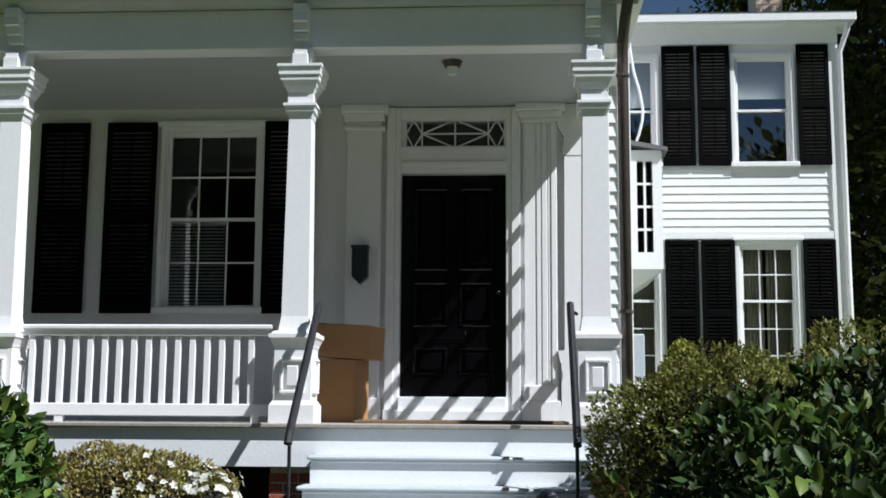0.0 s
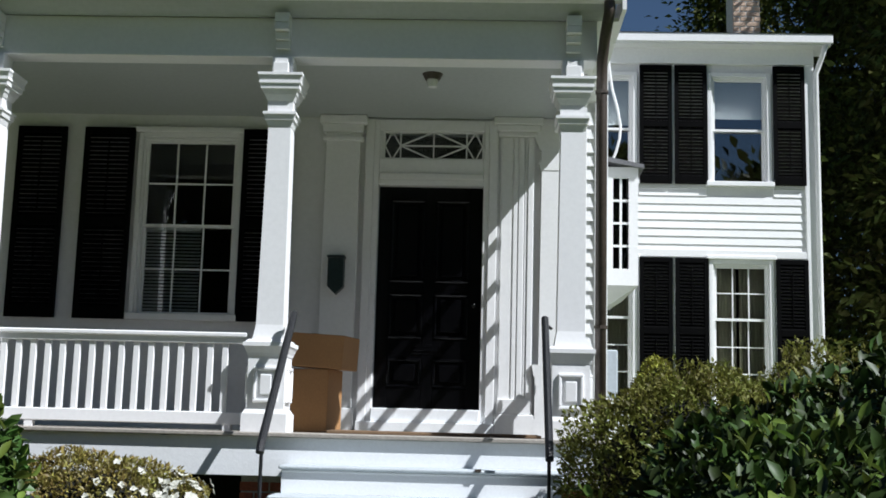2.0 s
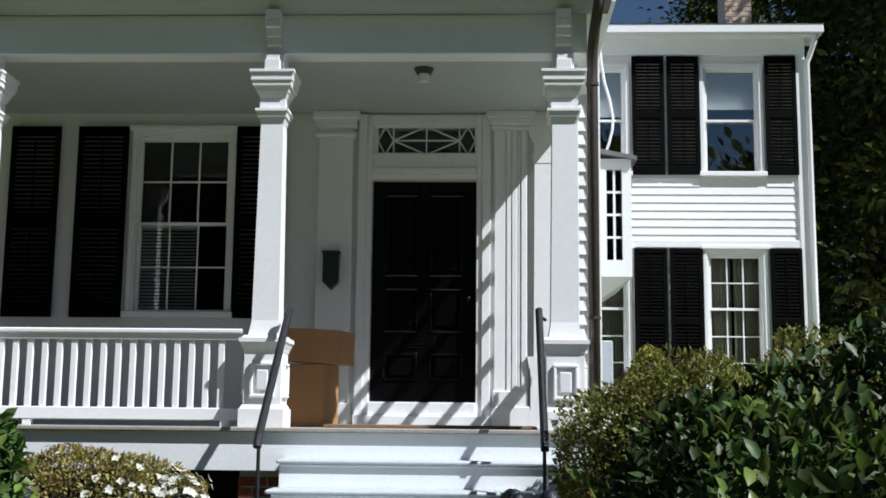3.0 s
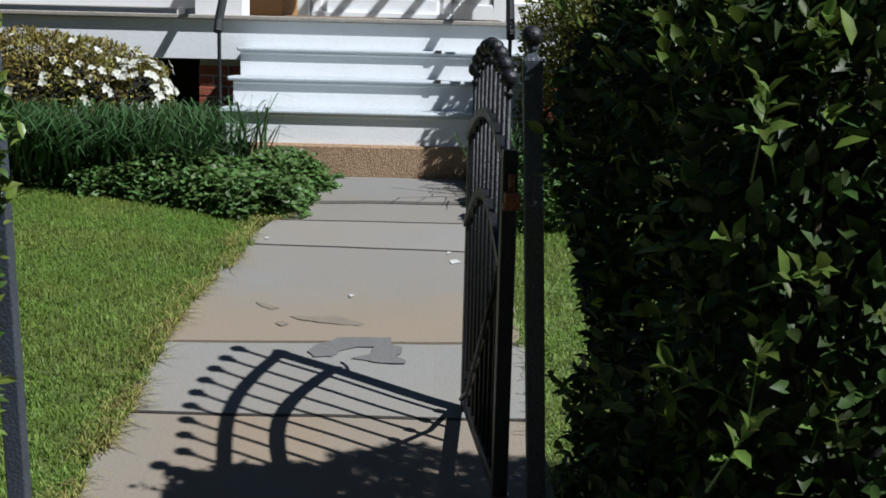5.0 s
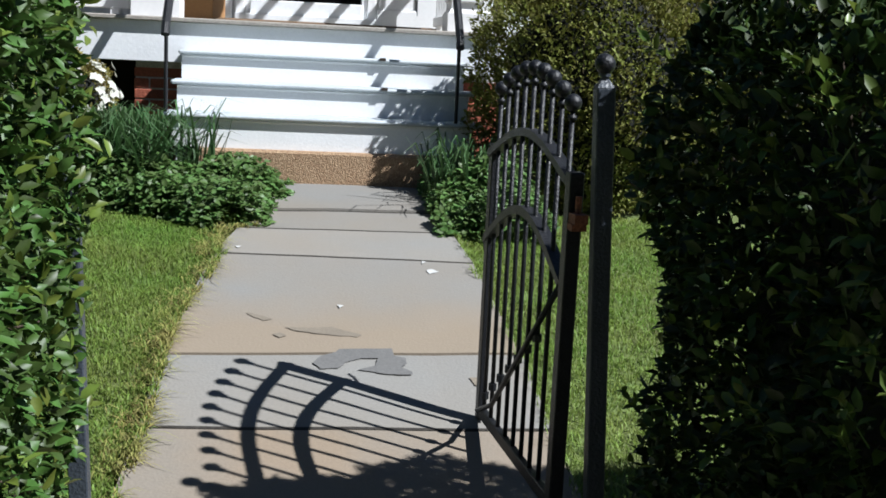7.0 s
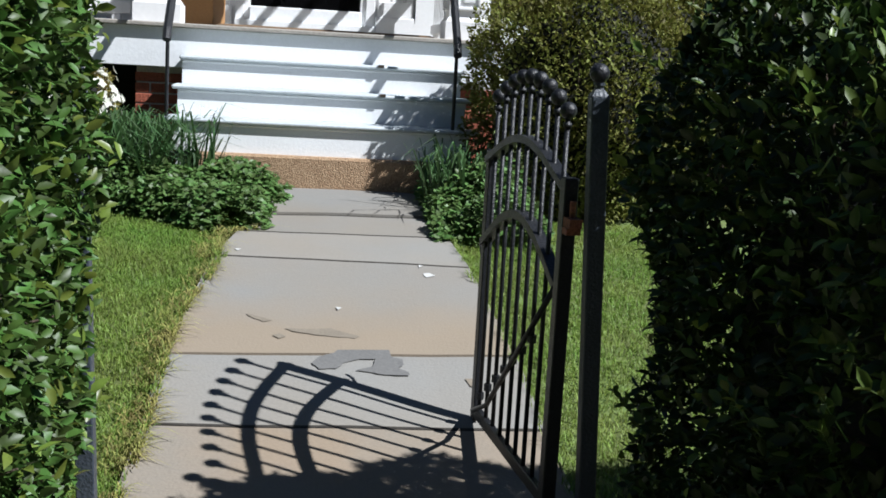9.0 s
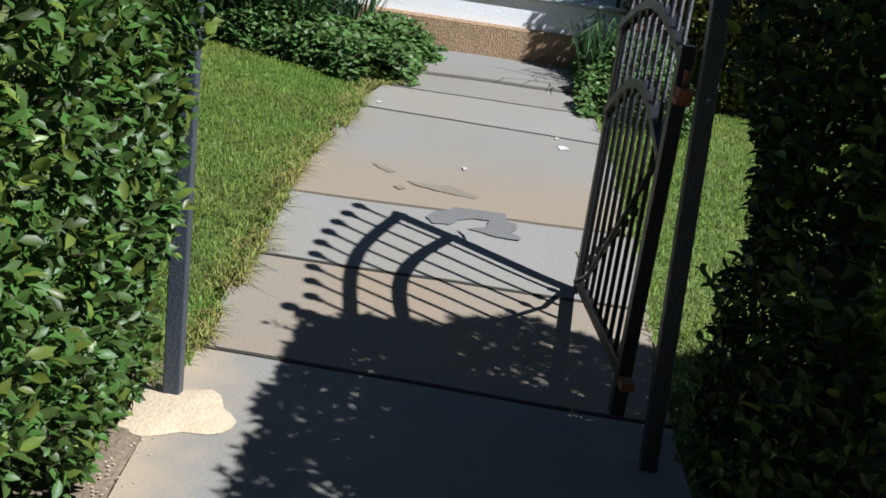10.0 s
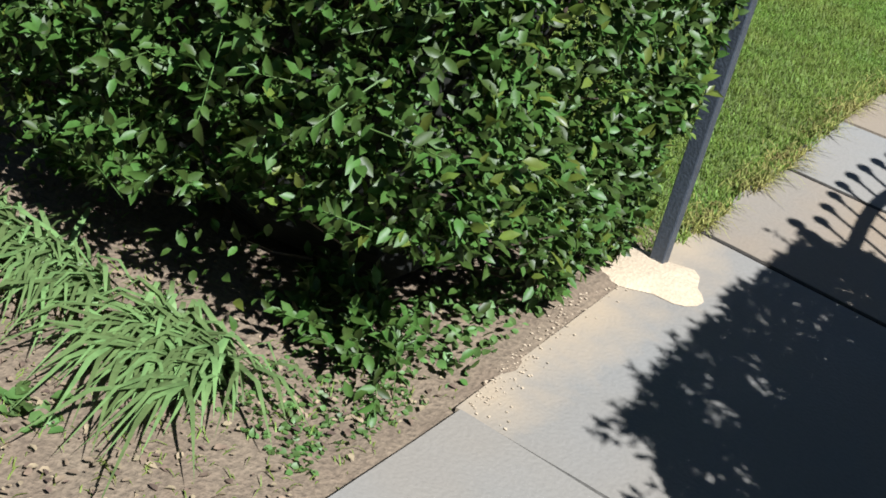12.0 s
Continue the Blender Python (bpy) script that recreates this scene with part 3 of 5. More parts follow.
def column(cx, cy=9.015, back=False):
    c = thing("porch_column", "white square porch column on a panelled pedestal", "column", (cx, cy, PZ), "porch columns")
    bm = bmesh.new()
    frustum(bm, cx, cy, PZ, PZ + 0.13, 0.325, 0.325)
    frustum(bm, cx, cy, PZ + 0.13, PZ + 0.16, 0.315, 0.28)
    part("plinth", bm, WHITE, c)
    part("pedestal", frustum(bmesh.new(), cx, cy, PZ + 0.16, 2.03, 0.27, 0.27), WHITE, c)
    for nx, ny in ((0, -1), (1, 0), (-1, 0)):
        bm = bmesh.new()
        for u0, u1, z0, z1 in ((-0.09, 0.09, 1.93, 1.955), (-0.09, 0.09, 1.70, 1.725), (-0.09, -0.066, 1.725, 1.93), (0.066, 0.09, 1.725, 1.93), (-0.042, 0.042, 1.755, 1.90)):
            t = 0.018 if u0 > -0.06 and u1 < 0.06 else 0.024
            if ny:
                add_box(bm, cx + u0, cx + u1, cy - 0.135 - t, cy - 0.130, z0, z1, 0.006)
            else:
                add_box(bm, *sorted((cx + nx * 0.130, cx + nx * (0.135 + t))), cy + u0, cy + u1, z0, z1, 0.006)
        part("panel_moulding", bm, WHITE, c)
    bm = bmesh.new()
    for z0, z1, w0, w1 in ((2.03, 2.05, 0.28, 0.29), (2.05, 2.10, 0.29, 0.335), (2.10, 2.13, 0.345, 0.345), (2.13, 2.15, 0.32, 0.28)):
        frustum(bm, cx, cy, z0, z1, w0, w1)
    part("pedestal_cap", bm, WHITE, c)
    bm = bmesh.new()
    frustum(bm, cx, cy, 2.15, 2.26, 0.235, 0.198)
    frustum(bm, cx, cy, 2.26, 3.80, 0.198, 0.166)
    part("shaft", bm, WHITE, c)
    bm = bmesh.new()
    for z0, z1, w0, w1 in ((3.74, 3.79, 0.172, 0.200), (3.79, 3.83, 0.216, 0.232), (3.83, 3.85, 0.248, 0.248), (3.85, 3.94, 0.188, 0.188), (3.94, 3.98, 0.200, 0.232), (3.98, 4.02, 0.240, 0.264), (4.02, 4.06, 0.288, 0.296), (4.06, 4.08, 0.312, 0.312), (4.08, 4.12, 0.304, 0.328), (4.12, 4.14, 0.336, 0.336)):
        frustum(bm, cx, cy, z0, z1, w0, w1)
    part("capital", bm, WHITE, c)
    bm = bmesh.new()
    add_box(bm, cx - 0.08, cx + 0.08, cy - 0.08, cy + 0.08, 4.14, 4.29, 0.004)
    add_box(bm, cx - 0.058, cx + 0.058, cy - 0.16, cy - 0.083, 4.14, 4.22, 0.004)
    add_box(bm, cx - 0.05, cx + 0.05, cy - 0.15, cy - 0.083, 4.222, 4.26, 0.004)
    part("block", bm, WHITE, c)
    bm = bmesh.new()
    for z0, z1, d in ((4.34, 4.40, 0.05), (4.40, 4.46, 0.09), (4.46, 4.52, 0.14), (4.52, 4.598, 0.20)):
        add_box(bm, cx - 0.055, cx + 0.055, max(8.955 - d, 8.82), 8.956, z0, z1 - 0.003, 0.004)
    part("bracket", bm, WHITE, c)
    return c


for cx in (-3.59, -1.378, 0.80):
    column(cx)


def pilaster(x0, x1, name="pilaster", group="wall pilasters", top=4.42, depth=0.07, cap=True):
    p = thing(name, "flat white pilaster with a moulded cap on the wall", "pilaster", ((x0 + x1) / 2, WY, PZ), group)
    y = WY
    part("shaft", box(x0 + 0.02, x1 - 0.02, y - depth, y, PZ + 0.22, 4.18), WHITE, p)
    part("base", box(x0, x1, y - depth - 0.02, y, PZ, PZ + 0.22, 0.008), WHITE, p)
    bm = bmesh.new()
    for z0, z1, g in ((4.18, 4.22, 0.03), (4.22, 4.26, 0.005), (4.26, 4.34, 0.03), (4.34, 4.418, 0.06)):
        add_box(bm, x0 - g + 0.02, x1 + g - 0.02, y - depth - g, y, z0, z1 - 0.001, 0.006)
    part("capital", bm, WHITE, p)


pilaster(-1.36, -1.0)


def reeded_pilaster():
    p = thing("pilaster", "white reeded pilaster beside the front door", "pilaster", (0.45, WY, PZ), "wall pilasters")
    for x0, x1, d in ((0.30, 0.405, 0.026), (0.412, 0.455, 0.033), (0.460, 0.512, 0.038), (0.517, 0.540, 0.033), (0.546, 0.60, 0.042)):
        part("strip", box(x0, x1, WY - d, WY, PZ + 0.34, 4.25, 0.006), WHITE, p)
    part("back_board", box(0.29, 0.61, WY - 0.015, WY, PZ + 0.34, 4.25, 0), WHITE, p)
    part("base", box(0.29, 0.61, WY - 0.05, WY, PZ + 0.2, PZ + 0.34, 0.008), WHITE, p)
    part("plinth", box(0.27, 0.625, WY - 0.07, WY, PZ, PZ + 0.2, 0.008), WHITE, p)
    bm = bmesh.new()
    for z0, z1, g in ((4.25, 4.29, 0.02), (4.29, 4.35, 0.045), (4.35, 4.418, 0.07)):
        add_box(bm, 0.29 - g, 0.61 + g, WY - 0.06 - g, WY, z0, z1 - 0.001, 0.006)
    part("capital", bm, WHITE, p)


reeded_pilaster()


def half_column():
    """The wall's answer to the corner column: half of one, standing against the house."""
    cx, cy = 0.76, WY - 0.036
    c = thing("half_column", "white half column against the wall behind the corner column", "column", (cx, cy, PZ), "porch columns")
    bm = bmesh.new()
    frustum(bm, cx, cy, PZ, PZ + 0.16, 0.30, 0.29, 0.07, 0.07)
    frustum(bm, cx, cy, PZ + 0.16, 2.03, 0.26, 0.26, 0.069, 0.069)
    frustum(bm, cx, cy, 2.03, 2.14, 0.28, 0.32, 0.07, 0.07)
    part("pedestal", bm, WHITE, c)
    part("shaft", frustum(bmesh.new(), cx, cy, 2.14, 4.0, 0.20, 0.178, 0.065, 0.06), WHITE, c)
    bm = bmesh.new()
    for z0, z1, w0, w1 in ((3.93, 3.98, 0.20, 0.22), (3.98, 4.01, 0.235, 0.235), (4.01, 4.12, 0.19, 0.19), (4.12, 4.18, 0.22, 0.26), (4.18, 4.24, 0.28, 0.30), (4.24, 4.28, 0.32, 0.33), (4.28, 4.32, 0.335, 0.335), (4.32, 4.419, 0.2, 0.2)):
        frustum(bm, cx, cy, z0, z1, w0, w1, 0.069, 0.069)
    part("capital", bm, WHITE, c)


half_column()


def corner_boards():
    w = thing("siding", "white lapped clapboards beside the porch corner", "siding", (1.1, WY, 0.6), kind="structure")
    z = 0.62
    while z < 4.5:
        bm = bmesh.new()
        vs = [bm.verts.new(p) for p in ((0.88, WY - 0.028, z), (1.16, WY - 0.028, z), (1.16, WY - 0.008, z + 0.128), (0.88, WY - 0.008, z + 0.128), (0.88, WY, z), (1.16, WY, z), (1.16, WY, z + 0.128), (0.88, WY, z + 0.128))]
        for f in ((0, 1, 2, 3), (7, 6, 5, 4), (0, 4, 5, 1), (1, 5, 6, 2), (2, 6, 7, 3), (3, 7, 4, 0)):
            bm.faces.new([vs[i] for i in f])
        part("board", bm, BOARDW, w)
        z += 0.1295
    setting(link("corner_trim", box(1.16, 1.28, WY - 0.035, WY, 0.6, 6.55), WHITE), "white corner board of the house", "trim")


corner_boards()


# ---- windows, shutters, door ----
def window(n, x0, x1, z0, z1, y, cols, rows_up, rows_low, label, blind=0.0, curtain=False, head=True, casing=0.055, glass=None):
    """A double-hung sash window in its opening: casing, two sashes with glazing bars, panes, sill."""
    w = thing("window_%d" % n, label, "window", ((x0 + x1) / 2, y, z0), kind="structure")
    c = casing
    bm = bmesh.new()
    add_box(bm, x0 - c, x0, y - 0.03, y - 0.002, z0, z1 + c, 0.004)
    add_box(bm, x1, x1 + c, y - 0.03, y - 0.002, z0, z1 + c, 0.004)
    add_box(bm, x0, x1, y - 0.029, y - 0.002, z1, z1 + c, 0.004)
    if head:
        add_box(bm, x0 - c - 0.03, x1 + c + 0.03, y - 0.06, y - 0.002, z1 + c, z1 + c + 0.05, 0.008)
    add_box(bm, x0, x0 + 0.02, y, y + 0.12, z0, z1)
    add_box(bm, x1 - 0.02, x1, y, y + 0.12, z0, z1)
    add_box(bm, x0 + 0.02, x1 - 0.02, y, y + 0.12, z1 - 0.02, z1)
    part("window_frame", bm, WHITE, w)
    part("window_sill", box(x0 - c - 0.02, x1 + c + 0.02, y - 0.07, y + 0.12, z0 - 0.06, z0, 0.006), WHITE, w)
    mid = z0 + (z1 - z0) * (rows_low / (rows_up + rows_low) if rows_up != rows_low else 0.5)
    a0, a1 = x0 + 0.02, x1 - 0.02
    for k, (b0, b1, yy, rows) in enumerate(((mid - 0.018, z1 - 0.02, y + 0.035, rows_up), (z0, mid + 0.018, y + 0.075, rows_low))):
        if k == 0:
            yy = y + 0.03
        bm = bmesh.new()
        s = 0.028
        add_box(bm, a0, a0 + s, yy, yy + 0.035, b0, b1)
        add_box(bm, a1 - s, a1, yy, yy + 0.035, b0, b1)
        add_box(bm, a0 + s, a1 - s, yy, yy + 0.035, b0, b0 + s)
        add_box(bm, a0 + s, a1 - s, yy, yy + 0.035, b1 - s, b1)
        for i in range(1, cols):
            x = a0 + s + (a1 - a0 - 2 * s) * i / cols
            add_box(bm, x - 0.007, x + 0.007, yy + 0.004, yy + 0.03, b0 + s, b1 - s)
        for i in range(1, rows):
            z = b0 + s + (b1 - b0 - 2 * s) * i / rows
            add_box(bm, a0 + s, a1 - s, yy + 0.006, yy + 0.028, z - 0.007, z + 0.007)
        sash = part("sash", bm, WHITE, w)
        for i in range(cols):
            for j in range(rows):
                px0, px1 = a0 + s + (a1 - a0 - 2 * s) * i / cols, a0 + s + (a1 - a0 - 2 * s) * (i + 1) / cols
                pz0, pz1 = b0 + s + (b1 - b0 - 2 * s) * j / rows, b0 + s + (b1 - b0 - 2 * s) * (j + 1) / rows
                g = part("pane", box(px0 + 0.002, px1 - 0.002, yy + 0.015, yy + 0.019, pz0 + 0.002, pz1 - 0.002, 0), glass or GLASS, sash)
                g.visible_shadow = False
    return w


def venetian(x0, x1, z0, z1, y, label):
    b = thing("window_blind", label, "blind", ((x0 + x1) / 2, y, z1))
    part("headrail", box(x0, x1, y - 0.015, y + 0.015, z1 - 0.03, z1), BLIND, b)
    n = int((z1 - z0) / 0.032)
    first = None
    for i in range(n):
        z = z1 - 0.04 - i * 0.032
        if first is None:
            bm = bmesh.new()
            vs = [bm.verts.new(p) for p in ((x0, y - 0.010, z - 0.010), (x1, y - 0.010, z - 0.010), (x1, y + 0.010, z + 0.010), (x0, y + 0.010, z + 0.010))]
            bm.faces.new(vs)
            bmesh.ops.solidify(bm, geom=bm.faces[:], thickness=0.002)
            first = part("slat", bm, BLIND, b)
        else:
            o = new("slat", first.data)
            o.parent = b
            o.matrix_parent_inverse = first.matrix_parent_inverse
            o.location.z = -0.032 * i


def shutter(x0, x1, z0, z1, y, label, group):
    """A louvred shutter of two panels, with its slats set at a slant."""
    s = thing("shutter", label, "shutter", ((x0 + x1) / 2, y, z0), group)
    st, t = 0.05, 0.032
    bm = bmesh.new()
    add_box(bm, x0, x0 + st, y - t, y, z0, z1, 0.003)
    add_box(bm, x1 - st, x1, y - t, y, z0, z1, 0.003)
    m = z0 + (z1 - z0) * 0.5
    for a, b in ((z0, z0 + 0.10), (m - 0.04, m + 0.04), (z1 - 0.06, z1)):
        add_box(bm, x0 + st, x1 - st, y - t, y, a, b, 0.003)
    cx = (x0 + x1) / 2
    part("frame", bm, BLACKW, s)
    for a, b in ((z0 + 0.10, m - 0.04), (m + 0.04, z1 - 0.06)):
        n = int((b - a) / 0.042)
        pitch = (b - a) / n
        first = None
        part("tilt_rod", box(cx - 0.006, cx + 0.006, y - t - 0.004, y - t + 0.004, a + 0.05, b - 0.05, 0), BLACKW, s)
        for i in range(n):
            z = a + pitch * (i + 0.5)
            if first is None:
                bm = bmesh.new()
                vs = [bm.verts.new((x, y - 0.016 + sy * 0.014, z + sz)) for x in (x0 + st, x1 - st) for sy, sz in ((-1, -0.022), (-1, -0.014), (1, 0.014), (1, 0.022))]
                for f in ((0, 1, 2, 3), (7, 6, 5, 4), (0, 4, 5, 1), (1, 5, 6, 2), (2, 6, 7, 3), (3, 7, 4, 0)):
                    bm.faces.new([vs[k] for k in f])
                first = part("slat", bm, BLACKW, s)
            else:
                o = new("slat", first.data)
                o.parent = s
                o.matrix_parent_inverse = first.matrix_parent_inverse
                o.location.z = pitch * i
    return s


window(1, *WIN, WY, 3, 2, 2, "white twelve-pane sash window with half-drawn blinds", head=True, casing=0.045)
window(2, *WINX, WY, 3, 2, 2, "white twelve-pane sash window on the porch", head=True)
venetian(-3.05, -2.52, 2.54, 3.36, WY + 0.135, "white slatted blind in the porch window")
for x0, x1 in ((-4.27, -3.80), (-3.63, -3.15), (-2.12, -1.66)):
    shutter(x0, x1, 2.47, 4.28, WY - 0.034, "black louvred wooden shutter beside the porch window", "porch shutters")


def front_door():
    x0, x1, z0, z1 = DOOR
    y = WY + 0.07
    d = thing("door_1", "closed black six-panel front door with a knocker", "door", ((x0 + x1) / 2, y, z0), kind="structure")
    bm = bmesh.new()
    st = 0.12
    cx = (x0 + x1) / 2
    add_box(bm, x0 + 0.004, x1 - 0.004, y + 0.02, y + 0.05, z0, z1 - 0.003)
    for a, b in ((x0 + 0.004, x0 + st), (x1 - st, x1 - 0.004), (cx - 0.05, cx + 0.05)):
        add_box(bm, a, b, y - 0.002, y + 0.02, z0, z1 - 0.003, 0.004)
    rails = ((z0, z0 + 0.19), (z0 + 0.46, z0 + 0.64), (z0 + 1.06, z0 + 1.16), (z1 - 0.12, z1 - 0.003))
    for a, b in rails:
        for u, v in ((x0 + st, cx - 0.05), (cx + 0.05, x1 - st)):
            add_box(bm, u, v, y, y + 0.02, a, b, 0.004)
    part("leaf", bm, DOORB, d)
    for (_, a), (b, _) in zip(rails, rails[1:]):
        for u, v in ((x0 + st, cx - 0.05), (cx + 0.05, x1 - st)):
            bm = bmesh.new()
            add_box(bm, u + 0.05, v - 0.05, y - 0.004, y + 0.019, a + 0.05, b - 0.05, 0.016)
            p = part("panel", bm, DOORB, d)
            bm = bmesh.new()
            for e, f, g, h in ((u, v, a, a + 0.028), (u, v, b - 0.028, b), (u, u + 0.028, a + 0.028, b - 0.028), (v - 0.028, v, a + 0.028, b - 0.028)):
                add_box(bm, e, f, y - 0.012, y + 0.019, g, h, 0.011)
            part("panel_moulding", bm, DOORB, p)
    bm = bmesh.new()
    ball(bm, (x1 - 0.07, y - 0.05, z0 + 0.95), 0.024)
    tube(bm, [(x1 - 0.07, y, z0 + 0.95), (x1 - 0.07, y - 0.05, z0 + 0.95)], 0.012)
    part("door_knob", bm, DOORB, d, "black knob", smooth=True)
    bm = box(cx - 0.16, cx + 0.12, y - 0.010, y - 0.002, z0 + 0.50, z0 + 0.585, 0.004)
    slot = part("mail_slot", bm, DOORB, d, "black letter slot")
    part("flap", box(cx - 0.14, cx + 0.10, y - 0.018, y - 0.010, z0 + 0.525, z0 + 0.56, 0.006), DOORB, slot)
    bm = bmesh.new()
    bmesh.ops.create_cone(bm, cap_ends=True, segments=16, radius1=0.035, radius2=0.03, depth=0.02, matrix=pose(cx, y - 0.014, z0 + 1.35, 90))
    part("knocker", bm, DOORB, d)
    # casing and threshold
    f = thing("door_surround", "white moulded door casing with a transom above", "door frame", ((x0 + x1) / 2, WY, PZ), kind="structure")
    bm = bmesh.new()
    for a, b, t in ((x0 - 0.13, x0 - 0.05, 0.05), (x0 - 0.05, x0, 0.03), (x1, x1 + 0.05, 0.03), (x1 + 0.05, x1 + 0.13, 0.05)):
        add_box(bm, a, b, WY - t, WY - 0.001, PZ, 4.40, 0.005)
    add_box(bm, x0, x1, WY - 0.03, WY - 0.001, 3.78, 3.83, 0.004)
    add_box(bm, x0, x1, WY - 0.05, WY - 0.001, 3.83, 3.89, 0.008)
    add_box(bm, x0, x1, WY - 0.025, WY - 0.001, 3.89, 4.03, 0.004)
    add_box(bm, x0, x1, WY - 0.03, WY - 0.001, 4.30, 4.40, 0.004)
    part("casing", bm, WHITE, f)
    bm = bmesh.new()
    add_box(bm, x0 - 0.13, x1 + 0.13, WY - 0.14, WY - 0.05, PZ, PZ + 0.11, 0.006)
    add_box(bm, x0, x1, WY - 0.10, WY + 0.1, PZ + 0.11, 1.72, 0.006)
    part("threshold", bm, TREADW, f)
    t = thing("window_3", "white leaded transom window above the front door", "window", ((x0 + x1) / 2, WY, TRANS[2]), kind="structure")
    a0, a1, b0, b1 = TRANS
    bm = bmesh.new()
    y = WY + 0.03
    for s in ((a0, a0 + 0.015, b0, b1), (a1 - 0.015, a1, b0, b1), (a0 + 0.015, a1 - 0.015, b0, b0 + 0.015), (a0 + 0.015, a1 - 0.015, b1 - 0.015, b1)):
        add_box(bm, s[0], s[1], y - 0.02, y + 0.03, s[2], s[3])
    part("window_frame", bm, WHITE, t)
    L, H, cz = a1 - a0, b1 - b0, (b0 + b1) / 2
    q0, q1, mx = a0 + 0.17 * L, a1 - 0.17 * L, (a0 + a1) / 2
    e0, e1 = a0 + 0.012, a1 - 0.012
    lines = [((q0, b0), (q0, b1)), ((q1, b0), (q1, b1)), ((mx, b0), (mx, b1)), ((q0, cz), (q1, cz)),
             ((q0, cz), (mx, b1)), ((q0, cz), (mx, b0)), ((q1, cz), (mx, b1)), ((q1, cz), (mx, b0)),
             ((e0, cz), (a0 + 0.085 * L, b1)), ((a0 + 0.085 * L, b1), (q0, cz)), ((q0, cz), (a0 + 0.085 * L, b0)), ((a0 + 0.085 * L, b0), (e0, cz)),
             ((e1, cz), (a1 - 0.085 * L, b1)), ((a1 - 0.085 * L, b1), (q1, cz)), ((q1, cz), (a1 - 0.085 * L, b0)), ((a1 - 0.085 * L, b0), (e1, cz))]
    bm = bmesh.new()
    for i, (p, q) in enumerate(lines):
        bar(bm, (p[0], y - 0.004 + 0.0007 * i, p[1]), (q[0], y - 0.004 + 0.0007 * i, q[1]), 0.013, 0.016)
    part("glazing_bars", bm, WHITE, t)
    g = part("pane", box(a0 + 0.015, a1 - 0.015, y + 0.012, y + 0.016, b0 + 0.015, b1 - 0.015, 0), GLASS, t)
    g.visible_shadow = False


front_door()


def letterbox():
    x0, x1, y = -1.265, -1.12, WY - 0.002
    m = thing("mailbox", "dark green metal wall mailbox with a pointed foot", "mailbox", (-1.19, y, 2.73))
    bm = bmesh.new()
    pts = [(x0, 3.06), (x1, 3.06), (x1, 2.80), (x1 - 0.03, 2.77), ((x0 + x1) / 2, 2.73), (x0 + 0.03, 2.77), (x0, 2.80)]
    fr = [bm.verts.new((x, y - 0.17, z)) for x, z in pts]
    bk = [bm.verts.new((x, y - 0.07, z)) for x, z in pts]
    bm.faces.new(fr), bm.faces.new(bk[::-1])
    for i in range(7):
        k = (i + 1) % 7
        bm.faces.new((fr[i], bk[i], bk[k], fr[k]))
    part("body", bm, GREENM, m)
    part("lid", box(x0 - 0.01, x1 + 0.01, y - 0.185, y - 0.07, 3.06, 3.085, 0.006), GREENM, m)


GREENM = mat("dark_green_metal", (0.015, 0.03, 0.03), 0.4, var=0.2, bump=0.1)
letterbox()


def ceiling_lamp():
    x, y, z = -0.29, 9.75, 4.42
    c = thing("ceiling_lamp", "dark bronze round porch ceiling lamp with a glass shade", "ceiling lamp", (x, y, z))
    bm = bmesh.new()
    bmesh.ops.create_cone(bm, cap_ends=True, segments=24, radius1=0.06, radius2=0.085, depth=0.05, matrix=pose(x, y, z - 0.025))
    part("canopy", bm, BROWNP, c)
    bm = bmesh.new()
    bmesh.ops.create_cone(bm, cap_ends=True, segments=24, radius1=0.035, radius2=0.045, depth=0.06, matrix=pose(x, y, z - 0.08))
    part("shade", bm, BLIND, c, "white glass shade", smooth=False)


ceiling_lamp()


# ---- porch railing and boxes ----
def railing(x0, x1, y, gap=0.1095):
    r = thing("porch_railing", "white wooden porch railing with square balusters", "railing", ((x0 + x1) / 2, y, PZ))
    bm = bmesh.new()
    add_box(bm, x0, x1, y - 0.05, y + 0.05, 2.165, 2.20, 0.008)
    add_box(bm, x0, x1, y - 0.03, y + 0.03, 2.12, 2.165, 0.004)
    part("top_rail", bm, WHITE, r)
    part("bottom_rail", box(x0, x1 - 0.02, y - 0.035, y + 0.035, 1.535, 1.625, 0.006), WHITE, r)
    n = int((x1 - x0 - 0.1) / gap)
    first = None
    for i in range(n):
        x = x0 + 0.07 + i * gap
        if first is None:
            bm = box(x - 0.022, x + 0.022, y - 0.016, y + 0.016, 1.625, 2.12, 0.003)
            first = part("baluster", bm, WHITE, r)
        else:
            o = new("baluster", first.data)
            o.parent, o.matrix_parent_inverse = r, first.matrix_parent_inverse
            o.location.x = i * gap
    for x in (x0 + 0.3, x1 - 0.12):
        part("foot", box(x - 0.03, x + 0.03, y - 0.03, y + 0.03, PZ, 1.535, 0), WHITE, r)


railing(-3.42, -1.545, 9.0)
railing(-5.6, -3.76, 9.0)


